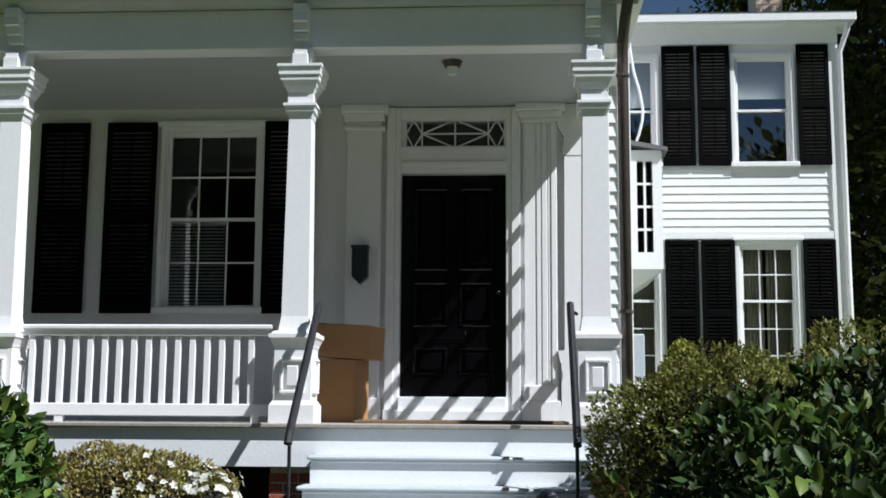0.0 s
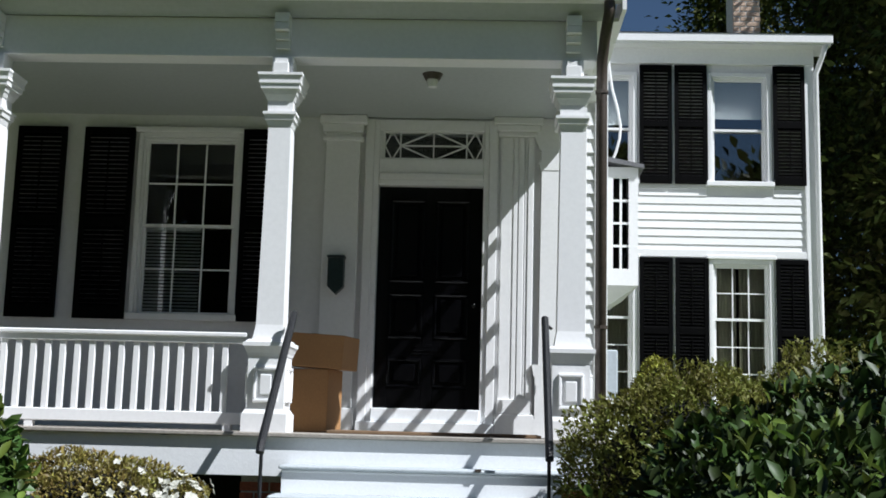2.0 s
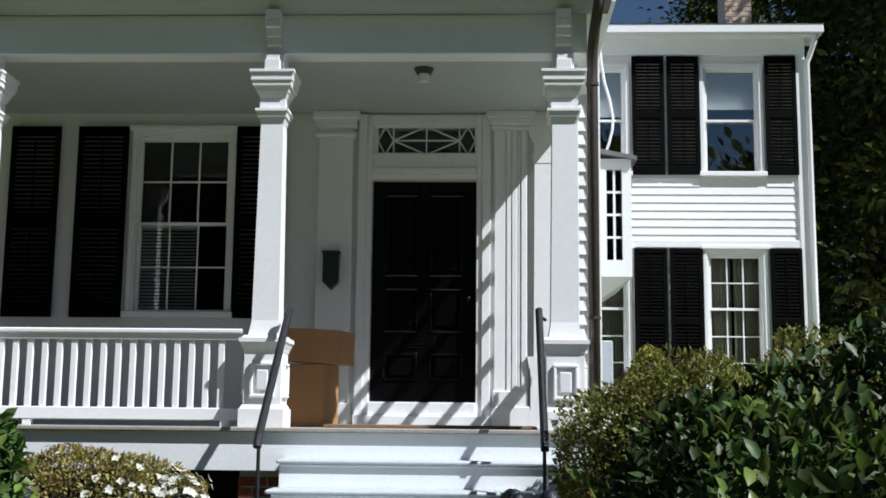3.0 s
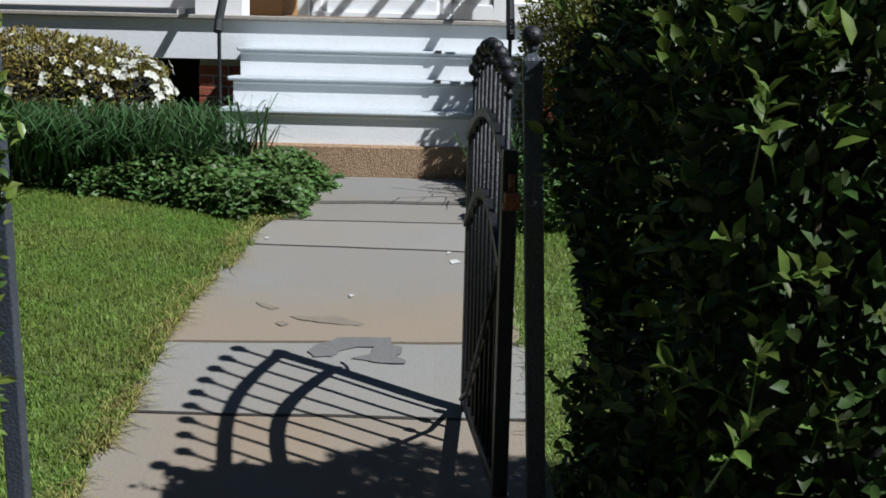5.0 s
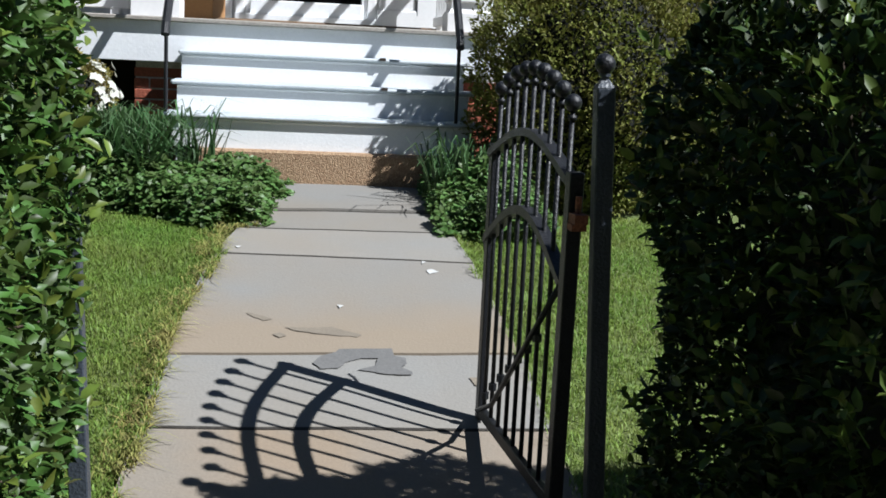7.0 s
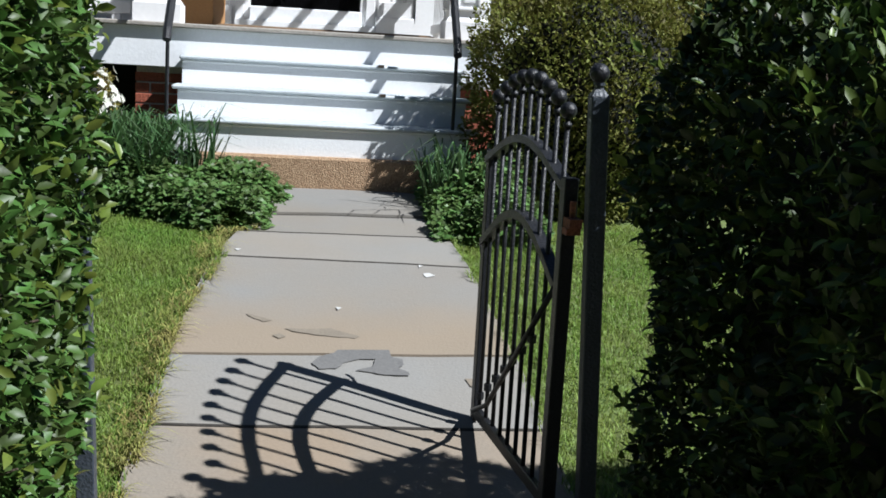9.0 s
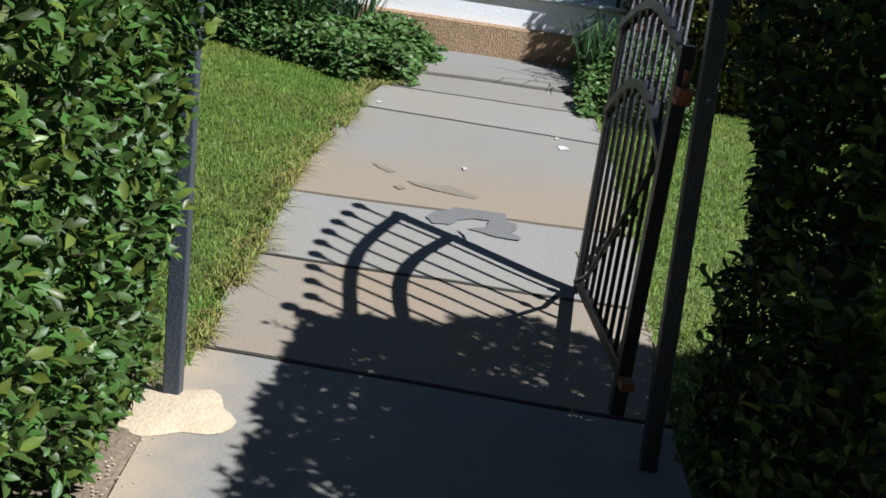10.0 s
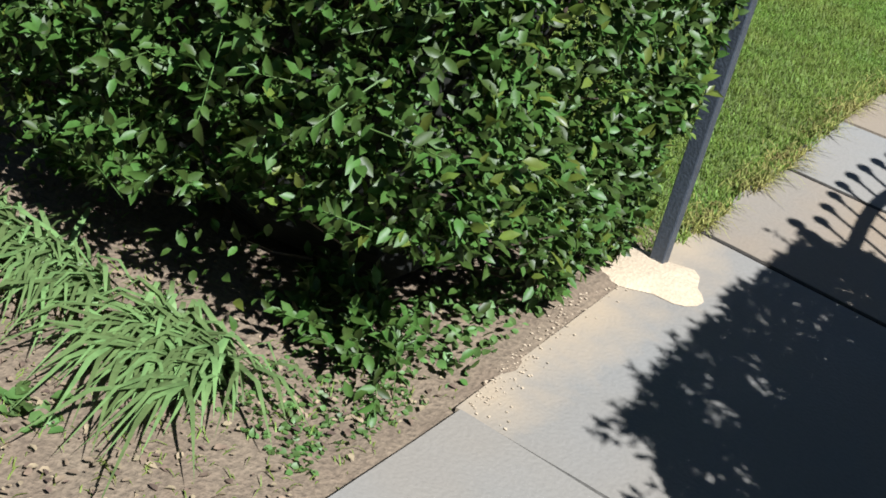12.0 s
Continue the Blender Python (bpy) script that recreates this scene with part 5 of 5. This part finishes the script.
# ---- hedges ----
def hedge(x0, x1, y0, y1, top, seed, label, count, at, lift=lambda x, y: 0.0, tall=lambda x, y: 0.0, core=0.26, core_low=0.45, leaf=0.046, young=0.1, waist=0.0, green=None, r=0.22):
    rng = np.random.default_rng(seed)
    h = thing("hedge", label, "hedge", at)
    m = count * 2
    # points over the four upright faces and the top, by area
    zb = ground_z((y0 + y1) / 2)
    W, D, H = x1 - x0, y1 - y0, top - zb
    area = np.array([D * H, D * H, W * H, W * H, W * D])
    face = rng.choice(5, m, p=area / area.sum())
    u, v = rng.uniform(0, 1, m), rng.uniform(0, 1, m)
    p = np.zeros((m, 3))
    nrm = np.array([(-1, 0, 0), (1, 0, 0), (0, -1, 0), (0, 1, 0), (0, 0, 1.0)])[face]
    for k, (X, Y, Z) in enumerate(((0, None, None), (1, None, None), (None, 0, None), (None, 1, None), (None, None, 1))):
        s = face == k
        a, b = u[s], v[s]
        if X is not None:
            p[s] = np.stack([np.full(s.sum(), (x0, x1)[X]), y0 + a * D, zb + b * H], 1)
        elif Y is not None:
            p[s] = np.stack([x0 + a * W, np.full(s.sum(), (y0, y1)[Y]), zb + b * H], 1)
        else:
            p[s] = np.stack([x0 + a * W, y0 + b * D, np.full(s.sum(), top)], 1)
    # round the corners
    q = np.clip(p, [x0 + r, y0 + r, -9], [x1 - r, y1 - r, top - r])
    d = p - q
    ln = np.linalg.norm(d, axis=1, keepdims=True)
    p = np.where(ln > r, q + d / np.maximum(ln, 1e-6) * r, p)
    nrm = unit(nrm * 0.6 + d / np.maximum(ln, 1e-6) * 0.6)
    big, mid = rough_noise(p, 2.3, seed), rough_noise(p, 6.5, seed + 3)
    push = 0.10 * big + 0.05 * mid
    inner = rng.exponential(0.055, m)
    p = p + nrm * (push - inner)[:, None]
    p[:, 2] += np.array([tall(x, y) for x, y in p[:, :2]]) * np.clip((p[:, 2] - zb) / H, 0, 1)
    p[:, 0] -= waist * np.clip(1 - (p[:, 2] - zb) / 0.9, 0, 1) * (p[:, 0] > x1 - 0.6)
    low = np.array([ground_z(y) + lift(x, y) for x, y in p[:, :2]])
    keep = ((p[:, 2] > low + 0.03) | ((rng.uniform(size=m) < 0.10) & (mid > 0.05) & (p[:, 2] > low - 0.46))) & (big * 0.6 + mid > -0.42 + rng.uniform(-0.25, 0.25, m))
    p, nrm, inner = p[keep][:count], nrm[keep][:count], inner[keep][:count]
    n = len(p)
    aim = nrm * 0.5 + rng.normal(size=(n, 3)) * 0.55 + np.array([0, 0, 0.25])
    face_to = nrm * 0.5 + np.array([0, 0, 0.75]) + rng.normal(size=(n, 3)) * 0.45
    old = rng.uniform(size=n) > young
    leaves("foliage", p[old], aim[old], leaf, 0.5, green or PRIVET, h, face_to[old], rng=rng, spread=0.4)["kind"] = "stuff"
    o = leaves("young_growth", p[~old] + nrm[~old] * 0.03, aim[~old] + np.array([0, 0, 0.3]), leaf * 1.15, 0.46, YOUNG, h, face_to[~old], rng=rng, spread=0.35)
    o["kind"], o["label"] = "stuff", "bright young leaves"
    # twigs, and a near-black solid in place of the shade deep inside
    bm = bmesh.new()
    for i in rng.choice(n, 260, replace=False):
        a = Vector(p[i] - nrm[i] * 0.25 - np.array([0, 0, 0.12]))
        b = Vector(p[i] + nrm[i] * 0.02)
        tube(bm, [a, (a + b) / 2 + Vector(rng.normal(size=3) * 0.02), b], 0.005, 4, 0.002)
    for i in range(60):
        x, y = rng.uniform(x0 + 0.3, x1 - 0.3), rng.uniform(y0 + 0.45, y1 - 0.25)
        z = ground_z(y)
        tube(bm, [(x, y, z - 0.05), (x + rng.normal() * 0.05, y + rng.normal() * 0.05, z + 0.4), (x + rng.normal() * 0.12, y + rng.normal() * 0.12, z + 0.9)], 0.012, 5, 0.006)
    part("twig_growth", bm, BARK, h, "bare brown twigs")["kind"] = "stuff"
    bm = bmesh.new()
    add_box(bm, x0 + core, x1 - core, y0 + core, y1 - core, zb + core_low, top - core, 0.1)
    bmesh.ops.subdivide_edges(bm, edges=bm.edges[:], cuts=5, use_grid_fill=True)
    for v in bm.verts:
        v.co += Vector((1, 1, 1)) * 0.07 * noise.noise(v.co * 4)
    part("shade_core", bm, CORE, h, "near-black solid standing in for the shade inside the hedge")
    return h


def sprigs(parent, at, aim, size, material, seed, length=0.15, pairs=5, label=""):
    """Young shoots, each a thin stem with opposite pairs of leaves."""
    rng = np.random.default_rng(seed)
    n = len(at)
    aim = unit(aim)
    ln = length * rng.uniform(0.6, 1.3, n)[:, None]
    side = unit(np.cross(aim, rng.normal(size=(n, 3))))
    other = np.cross(aim, side)
    p, d, f = [], [], []
    for k in range(pairs):
        across = side if k % 2 else other
        base = at + aim * ln * (0.25 + 0.75 * k / (pairs - 1))
        for sign in (-1, 1):
            p.append(base)
            d.append(across * sign * (1.0 - 0.12 * k) + aim * (0.35 + 0.16 * k) + rng.normal(size=(n, 3)) * 0.15)
            f.append(aim * 0.7 + np.array([0, 0, 0.5]) + rng.normal(size=(n, 3)) * 0.2)
    o = leaves("shoot_foliage", np.concatenate(p), np.concatenate(d), size, 0.48, material, parent, np.concatenate(f), rng=rng, spread=0.35)
    o["kind"], o["label"] = "stuff", label
    bm = bmesh.new()
    for a, v, l in zip(at, aim, ln):
        tube(bm, [Vector(a - v * 0.06), Vector(a + v * l)], 0.0022, 3, 0.001)
    part("shoot_growth", bm, COVER, parent)["kind"] = "stuff"


h = hedge(-3.8, -0.865, 2.17, 3.46, 1.58, 5, "clipped privet hedge with glossy green leaves", 72000, (-3, 3.0, ground_z(3.2)),
          lift=lambda x, y: float(np.interp(x, [-2.55, -2.35, -2.1, -1.8, -1.34], [1.1, 0.15, 0.14, 0.24, 0.42]) * np.interp(y, [2.55, 2.95], [1, 0.08])), waist=0.09, core=0.36, core_low=0.05, leaf=0.038, young=0.05)
rng = np.random.default_rng(15)
n = 420
x = -3.4 + 2.4 * rng.uniform(size=n) ** 0.8
at = np.stack([x, 2.15 + rng.normal(size=n) * 0.05, np.zeros(n)], 1)
at[:, 2] = np.interp(x, [-2.6, -2.35, -1.8, -1.34, -1.0], [0.8, -0.06, 0.02, 0.2, 0.25]) + rng.uniform(0, 1.1, n)
sprigs(h, at, np.array([0.1, -0.7, 0.3]) + rng.normal(size=(n, 3)) * 0.45, 0.046, PRIVET, 16, 0.13, 5, "loose shoots with broad leaves")
n = 46
at = np.stack([rng.uniform(-1.42, -1.02, n), rng.uniform(2.34, 2.56, n), np.zeros(n)], 1)
at[:, 2] = [ground_z(v) + 0.05 + 0.05 * abs(rng.normal()) for v in at[:, 1]]
sprigs(h, at, np.array([-0.1, -0.5, 0.5]) + rng.normal(size=(n, 3)) * 0.4, 0.044, PRIVET, 17, 0.13, 5, "low leafy branch near the dirt")
# leaf colour is darkened here because the hedge's near face lies in shade
h = hedge(0.53, 2.6, 2.05, 3.40, 1.38, 8, "dense privet hedge beside the gate, leaves darkened for its shaded face", 60000, (2, 2.8, ground_z(2.8)),
          tall=lambda x, y: 0.60 * min(0.9, max(0, x - 0.5)) - 0.10 * (3.0 - y), core=0.17, core_low=0.0, leaf=0.037, young=0.02, green=SHADED_PRIVET, r=0.14)
n = 460
side = rng.uniform(size=n)
x = np.where(side < 0.12, 0.62 + rng.normal(size=n) * 0.04, rng.uniform(0.55, 2.5, n))
y = np.where(side < 0.12, rng.uniform(2.1, 3.4, n), np.where(side < 0.42, 2.05 + rng.normal(size=n) * 0.05, rng.uniform(2.1, 3.4, n)))
top = 1.27 + 0.60 * np.clip(x - 0.5, 0, 0.9) - 0.10 * (3.0 - y)
z = np.where(side < 0.42, rng.uniform(0.0, 1.0, n) ** 0.75 * (top + 0.05) - 0.05, top - 0.02)
aim = np.where(side[:, None] < 0.12, np.array([-0.7, -0.1, 0.6]), np.where(side[:, None] < 0.42, np.array([-0.1, -0.7, 0.6]), np.array([0, -0.1, 0.9]))) + rng.normal(size=(n, 3)) * 0.3
sprigs(h, np.stack([x, y, z], 1), aim, 0.036, SHOOT, 18, 0.12, 5, "long young shoots with pale green leaves")


# ---- shrubs, flowers and beds ----
def shrub(name, c, rad, count, size, wide, material, label, category, seed, flowers=0, flower_size=0.03, base=0.0):
    rng = np.random.default_rng(seed)
    s = thing(name, label, category, (c[0], c[1], ground_z(c[1])))
    d = unit(rng.normal(size=(count, 3)))
    p0 = np.array(c) + d * np.array(rad)
    bump = 1 + 0.24 * rough_noise(p0, 2.2, seed) + 0.13 * rough_noise(p0, 6.0, seed + 2)
    depth = 1 - rng.exponential(0.09, count)
    p = np.array(c) + d * np.array(rad) * (bump * depth)[:, None]
    ok = p[:, 2] > ground_z(c[1]) + base
    p, d = p[ok], d[ok]
    n = len(p)
    leaves("foliage", p, d * 0.6 + rng.normal(size=(n, 3)) * 0.6 + np.array([0, 0, 0.3]), size, wide, material, s, d * 0.4 + np.array([0, 0, 0.7]) + rng.normal(size=(n, 3)) * 0.5, rng=rng, spread=0.4, plain=True)["kind"] = "stuff"
    if flowers:
        k = rng.choice(n, flowers, replace=False)
        fp, fd = np.repeat(p[k] + d[k] * 0.03, 5, axis=0), np.repeat(d[k], 5, axis=0)
        ang = np.tile(np.arange(5) * math.tau / 5, flowers) + np.repeat(rng.uniform(0, 6, flowers), 5)
        t1 = unit(np.cross(fd, np.array([0.3, 0.2, 1.0])))
        t2 = np.cross(fd, t1)
        aim = t1 * np.cos(ang)[:, None] + t2 * np.sin(ang)[:, None] + fd * 0.35
        o = leaves("blossom", fp, aim, flower_size, 0.75, PETAL, s, fd, rng=rng)
        o["kind"], o["label"] = "stuff", "white five-petalled blossoms"
    bm = bmesh.new()
    for i in range(40):
        e = p[rng.integers(n)]
        b = Vector((c[0] + rng.normal() * 0.12 * rad[0], c[1] + rng.normal() * 0.12 * rad[1], ground_z(c[1]) - 0.05))
        tube(bm, [b, (b + Vector(e)) / 2 + Vector((0, 0, 0.08)), Vector(e)], 0.012, 5, 0.004)
    part("stem_growth", bm, BARK, s)
    # near-black lump painted as the shade in the shrub's middle
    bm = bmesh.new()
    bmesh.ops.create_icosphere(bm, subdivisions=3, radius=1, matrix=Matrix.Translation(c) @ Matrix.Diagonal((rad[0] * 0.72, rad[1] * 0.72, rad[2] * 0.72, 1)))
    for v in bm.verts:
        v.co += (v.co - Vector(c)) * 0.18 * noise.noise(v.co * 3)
    part("shade_core", bm, CORE, s)
    return s


shrub("evergreen_shrub", (1.45, 7.75, 1.15), (0.75, 0.7, 0.85), 36000, 0.034, 0.5, BOX, "rounded olive-green evergreen shrub beside the steps", "shrub", 21)
shrub("evergreen_shrub", (2.35, 8.2, 1.15), (0.75, 0.7, 0.90), 26000, 0.036, 0.5, BOX, "rounded olive-green evergreen shrub near the house", "shrub", 22)
shrub("evergreen_shrub", (1.38, 8.85, 1.72), (0.15, 0.2, 0.36), 2200, 0.035, 0.45, LIME, "small yellow-green shrub beside the meter", "shrub", 26)
shrub("flowering_shrub", (-2.30, 7.95, 0.90), (0.74, 0.36, 0.44), 17000, 0.037, 0.42, AZAL, "yellow-green azalea with white flowers by the porch", "shrub", 23, flowers=230)
shrub("flowering_shrub", (-3.5, 7.9, 0.88), (0.7, 0.4, 0.42), 13000, 0.037, 0.42, AZAL, "yellow-green azalea with white flowers by the porch", "shrub", 24, flowers=300)
shrub("flowering_shrub", (-1.66, 7.85, 0.88), (0.20, 0.2, 0.33), 1500, 0.03, 0.45, AZAL, "small azalea covered in white blossoms", "shrub", 25, flowers=200, flower_size=0.036)


def bed(name, x0, x1, y0, y1, count, size, height, label, seed, edge=0.12, front=None):
    rng = np.random.default_rng(seed)
    x, y = rng.uniform(x0, x1, count), rng.uniform(y0, y1, count)
    p2 = np.stack([x, y, np.zeros(count)], 1)
    e = np.minimum(np.minimum(x - x0, x1 - x), np.minimum(y - (np.interp(x, *front) if front else y0), y1 - y)) + 0.10 * rough_noise(p2, 5, seed)
    h = height * (0.75 + 0.6 * rough_noise(p2, 3.0, seed + 1)) * np.clip(e / edge, 0, 1) ** 0.5
    ok = e > 0
    g = np.array([ground_z(v) for v in y])
    z = g + np.maximum(h, 0.02) * rng.uniform(0.45, 1.0, count)
    p = np.stack([x, y, z], 1)[ok]
    n = len(p)
    b = thing(name, label, "ground cover", ((x0 + x1) / 2, (y0 + y1) / 2, ground_z((y0 + y1) / 2)), kind="stuff")
    leaves("foliage", p, rng.normal(size=(n, 3)) * np.array([1, 1, 0.4]), size, 0.75, COVER, b, np.array([0, -0.25, 1.0]) + rng.normal(size=(n, 3)) * 0.35, rng=rng, spread=0.4)


bed("ground_cover", -3.2, -0.50, 6.62, 7.72, 24000, 0.036, 0.26, "leafy green ground cover edging the lawn", 31, front=([-3.2, -2.1, -1.4, -0.8, -0.5], [7.46, 7.34, 6.98, 6.64, 6.62]))
bed("ground_cover", -1.0, -0.42, 7.2, 7.8, 3400, 0.036, 0.30, "leafy green ground cover beside the steps", 32)
bed("ground_cover", 0.36, 1.0, 6.5, 7.75, 7000, 0.036, 0.32, "leafy green plants beside the path", 33)
bed("ground_cover", -1.36, -0.96, 1.98, 2.42, 700, 0.017, 0.03, "tiny creeping weeds on the dirt", 36, edge=0.2)
bed("ground_cover", -1.58, -1.42, 1.62, 1.78, 45, 0.04, 0.07, "small green seedling on bare dirt", 35, edge=0.05)
bed("ground_cover", -1.25, -0.93, 2.4, 3.1, 420, 0.028, 0.09, "small weeds at the hedge's foot", 34)


def clump(name, x0, x1, y0, y1, count, height, width, material, label, category, seed, droop=0.35, lean=0.35, face=(0, 0)):
    rng = np.random.default_rng(seed)
    x, y = rng.uniform(x0, x1, count), rng.uniform(y0, y1, count)
    at = np.stack([x, y, [ground_z(v) + 0.02 for v in y]], 1)
    ln = rng.normal(size=(count, 3)) * lean + np.array([face[0], face[1], 0])
    ln[:, 2] = 0
    c = thing(name, label, category, ((x0 + x1) / 2, (y0 + y1) / 2, ground_z((y0 + y1) / 2)), kind="stuff")
    blades("leaf_blades", at, ln, height, width, material, c, rng, droop)


clump("iris_clump", -2.7, -1.2, 7.35, 7.8, 2100, 0.47, 0.016, IRIS, "tall narrow blue-green iris leaves", "plant", 41, droop=0.45, lean=0.5)
clump("iris_clump", 0.4, 0.75, 7.2, 7.7, 160, 0.40, 0.014, IRIS, "narrow green leaves beside the path", "plant", 42, droop=0.4, lean=0.3)
clump("iris_clump", -1.2, -0.85, 7.55, 7.75, 50, 0.5, 0.014, IRIS, "narrow green leaves beside the steps", "plant", 46, droop=0.2, lean=0.25)
clump("lily_clump", -2.30, -1.74, 1.98, 2.14, 260, 0.115, 0.017, LILY, "arching green lily leaves sprawling on the dirt", "plant", 43, droop=1.4, lean=0.9, face=(0.1, -0.9))
clump("lily_clump", -1.60, -1.30, 1.98, 2.15, 280, 0.12, 0.018, LILY, "arching green lily leaves sprawling on the dirt", "plant", 44, droop=1.4, lean=0.9, face=(0.1, -1.0))


def lawn(name, regions, density, seed, label):
    rng = np.random.default_rng(seed)
    pts = []
    for x0, x1, y0, y1 in regions:
        n = int((x1 - x0) * (y1 - y0) * density)
        pts.append(np.stack([rng.uniform(x0, x1, n), rng.uniform(y0, y1, n)], 1))
    p = np.concatenate(pts)
    rag = 0.035 * rough_noise(np.c_[p, np.zeros(len(p))], 4.5, 3) + 0.035 * rough_noise(np.c_[p, np.zeros(len(p))], 23, 5)
    le0 = np.array([EDGE_L(y) for y in p[:, 1]])
    re0 = np.array([EDGE_R(y) for y in p[:, 1]])
    ok = (p[:, 0] < le0 + 0.02 + rag) | (p[:, 0] > re0 - 0.01 + rag)
    p, le0, re0 = p[ok], le0[ok], re0[ok]
    n = len(p)
    z = np.array([ground_z(y) for y in p[:, 1]])
    ln = rng.normal(size=(n, 3)) * 0.6
    ln[:, 2] = 0
    on = (p[:, 0] > le0) & (p[:, 0] < re0)
    at = np.c_[p, z - 0.005 + 0.04 * on]
    o = blades(name, at, ln, 0.034, 0.0042, GRASS, None, rng, 0.6)
    tagged(o, label, "grass", kind="stuff")


lawn("lawn", [(-2.7, -0.65, 3.55, 7.5)], 10500, 51, "short green mown lawn with ragged path edge")
lawn("lawn", [(0.35, 2.1, 3.5, 7.2)], 7000, 52, "short green mown lawn behind the gate")
lawn("lawn", [(-2.4, -0.92, 1.0, 2.5)], 900, 53, "sparse short weeds on bare dirt")


def dry_fringe():
    rng = np.random.default_rng(56)
    n = 5200
    y = rng.uniform(3.7, 6.7, n)
    clumped = rough_noise(np.c_[y * 0, y, y * 0], 5.0, 9)
    off = np.abs(rng.normal(size=n)) * 0.055 - 0.03
    x = np.array([EDGE_L(v) for v in y]) - off
    ok = clumped + rng.uniform(-0.3, 0.5, n) > 0
    x, y, off = x[ok], y[ok], off[ok]
    at = np.stack([x, y, [ground_z(v) for v in y]], 1)
    at[:, 2] += np.where(off < 0, 0.034, 0.0)
    ln = rng.normal(size=(len(x), 3)) * 0.9 + np.array([0.5, 0, 0])
    ln[:, 2] = 0
    tagged(blades("dry_grass", at, ln, 0.038, 0.0045, STRAW, None, rng, 1.0), "dry yellow grass along the path edge", "grass", kind="stuff")


dry_fringe()


def sand_grains():
    """Crumbs of the sandy mortar swept along the slab's edge."""
    rng = np.random.default_rng(57)
    n = 260
    y = rng.uniform(2.45, 3.36, n)
    x = np.array([EDGE_L(v) for v in y]) + 0.01 + np.abs(rng.normal(size=n)) * 0.05
    p = np.stack([x, y, [ground_z(v) + 0.0395 for v in y]], 1)
    o = leaves("sand_grains", p, rng.normal(size=(n, 3)) * np.array([1, 1, 0.02]), 0.007, 0.8, SAND, None, np.array([0, 0, 1.0]) + rng.normal(size=(n, 3)) * 0.06, fold=0.04, rng=rng, spread=0.7, plain=True)
    tagged(o, "pale sandy crumbs along the slab's edge", "sand", kind="stuff")


sand_grains()


def litter():
    rng = np.random.default_rng(61)
    n = 4000
    x, y = rng.uniform(-3.4, -0.95, n), rng.uniform(1.0, 3.0, n)
    p = np.stack([x, y, [ground_z(v) + 0.024 for v in y]], 1)
    o = leaves("leaf_litter", p, rng.normal(size=(n, 3)) * np.array([1, 1, 0.15]), 0.019, 0.6, LITTER, None, np.array([0, 0, 1.0]) + rng.normal(size=(n, 3)) * 0.3, rng=rng, spread=0.6)
    tagged(o, "dry brown leaf litter scattered on dirt", "leaf litter", kind="stuff")


litter()


# ---- trees behind ----
def tree(x, y, height, spread, seed, label, clumps=220, per=150, low=0.12, leaf=0.17, puff=1.0, group="trees behind the house"):
    rng = np.random.default_rng(seed)
    z0 = ground_z(y)
    t = thing("tree", label, "tree", (x, y, z0), group)
    bm = bmesh.new()
    tube(bm, [(x, y, z0 - 0.2), (x + 0.1, y, z0 + height * 0.4), (x - 0.1, y + 0.1, z0 + height * 0.95)], 0.28, 10, 0.04)
    cs = []
    for i in range(clumps):
        f = low + (1 - low) * rng.uniform() ** 0.85
        a = rng.uniform(0, math.tau)
        r = spread * (1.05 - f) ** 0.6 * rng.uniform(0.45, 1.1)
        c = np.array([x + r * math.cos(a), y + r * math.sin(a), z0 + height * f])
        cs.append(c)
        if i % 4 == 0:
            tube(bm, [(x, y, z0 + height * f * 0.8), tuple((np.array([x, y, z0 + height * f * 0.85]) + c) / 2), tuple(c)], 0.06, 5, 0.015)
    part("trunk", bm, BARK, t)
    n = clumps * per
    cc = np.repeat(np.array(cs), per, axis=0)
    d = rng.normal(size=(n, 3))
    p = cc + d * np.array([0.42, 0.42, 0.26]) * puff * rng.uniform(0.6, 1.4, clumps).repeat(per)[:, None]
    leaves("crown", p, d + np.array([0, 0, -0.3]), leaf, 0.5, TREEL, t, rng.normal(size=(n, 3)) * 0.5 + np.array([0, 0, 0.8]), rng=rng, spread=0.4, plain=True)["kind"] = "stuff"


tree(8.0, 21.5, 14.5, 2.2, 71, "tall dark green conifer beside the house")
tree(8.6, 18.5, 14.0, 2.6, 72, "tall dark green conifer beside the house", 240)
tree(7.2, 25.0, 15.5, 2.3, 73, "tall dark evergreen behind the rear wing", 230)
tree(10.5, 24.0, 16.0, 3.4, 74, "tall dark evergreen behind the garden", 240)
tree(6.4, 30.0, 14.0, 1.7, 75, "dark leafy tree rising behind the rear wing", 140, low=0.3)
tree(8.2, 17.0, 5.6, 1.9, 76, "dark green yew beside the wing", 140, low=0.03)
# unseen trees behind the camera, added to darken reflections and porch fill light
for k, x in enumerate((-26, -19, -13, -7, -1, 5, 11)):
    tree(x, -15 - 2 * (k % 2), 12.5 + 1.5 * math.sin(k * 1.9), 4.0, 80 + k, "unseen broad tree added to darken reflections and cut sky fill", 160, 80, 0.06, 0.6, 2.4, "street trees")
# more unseen trees, added at the sides to hold back low sky light
for k, (x, y) in enumerate(((-13, 4), (-12, -4), (17, 12), (19, 5), (20, -3))):
    tree(x, y, 8.0, 3.4, 90 + k, "unseen broad tree added at the side to cut sky fill", 60, 70, 0.1, 0.5, 2.4, "garden trees")
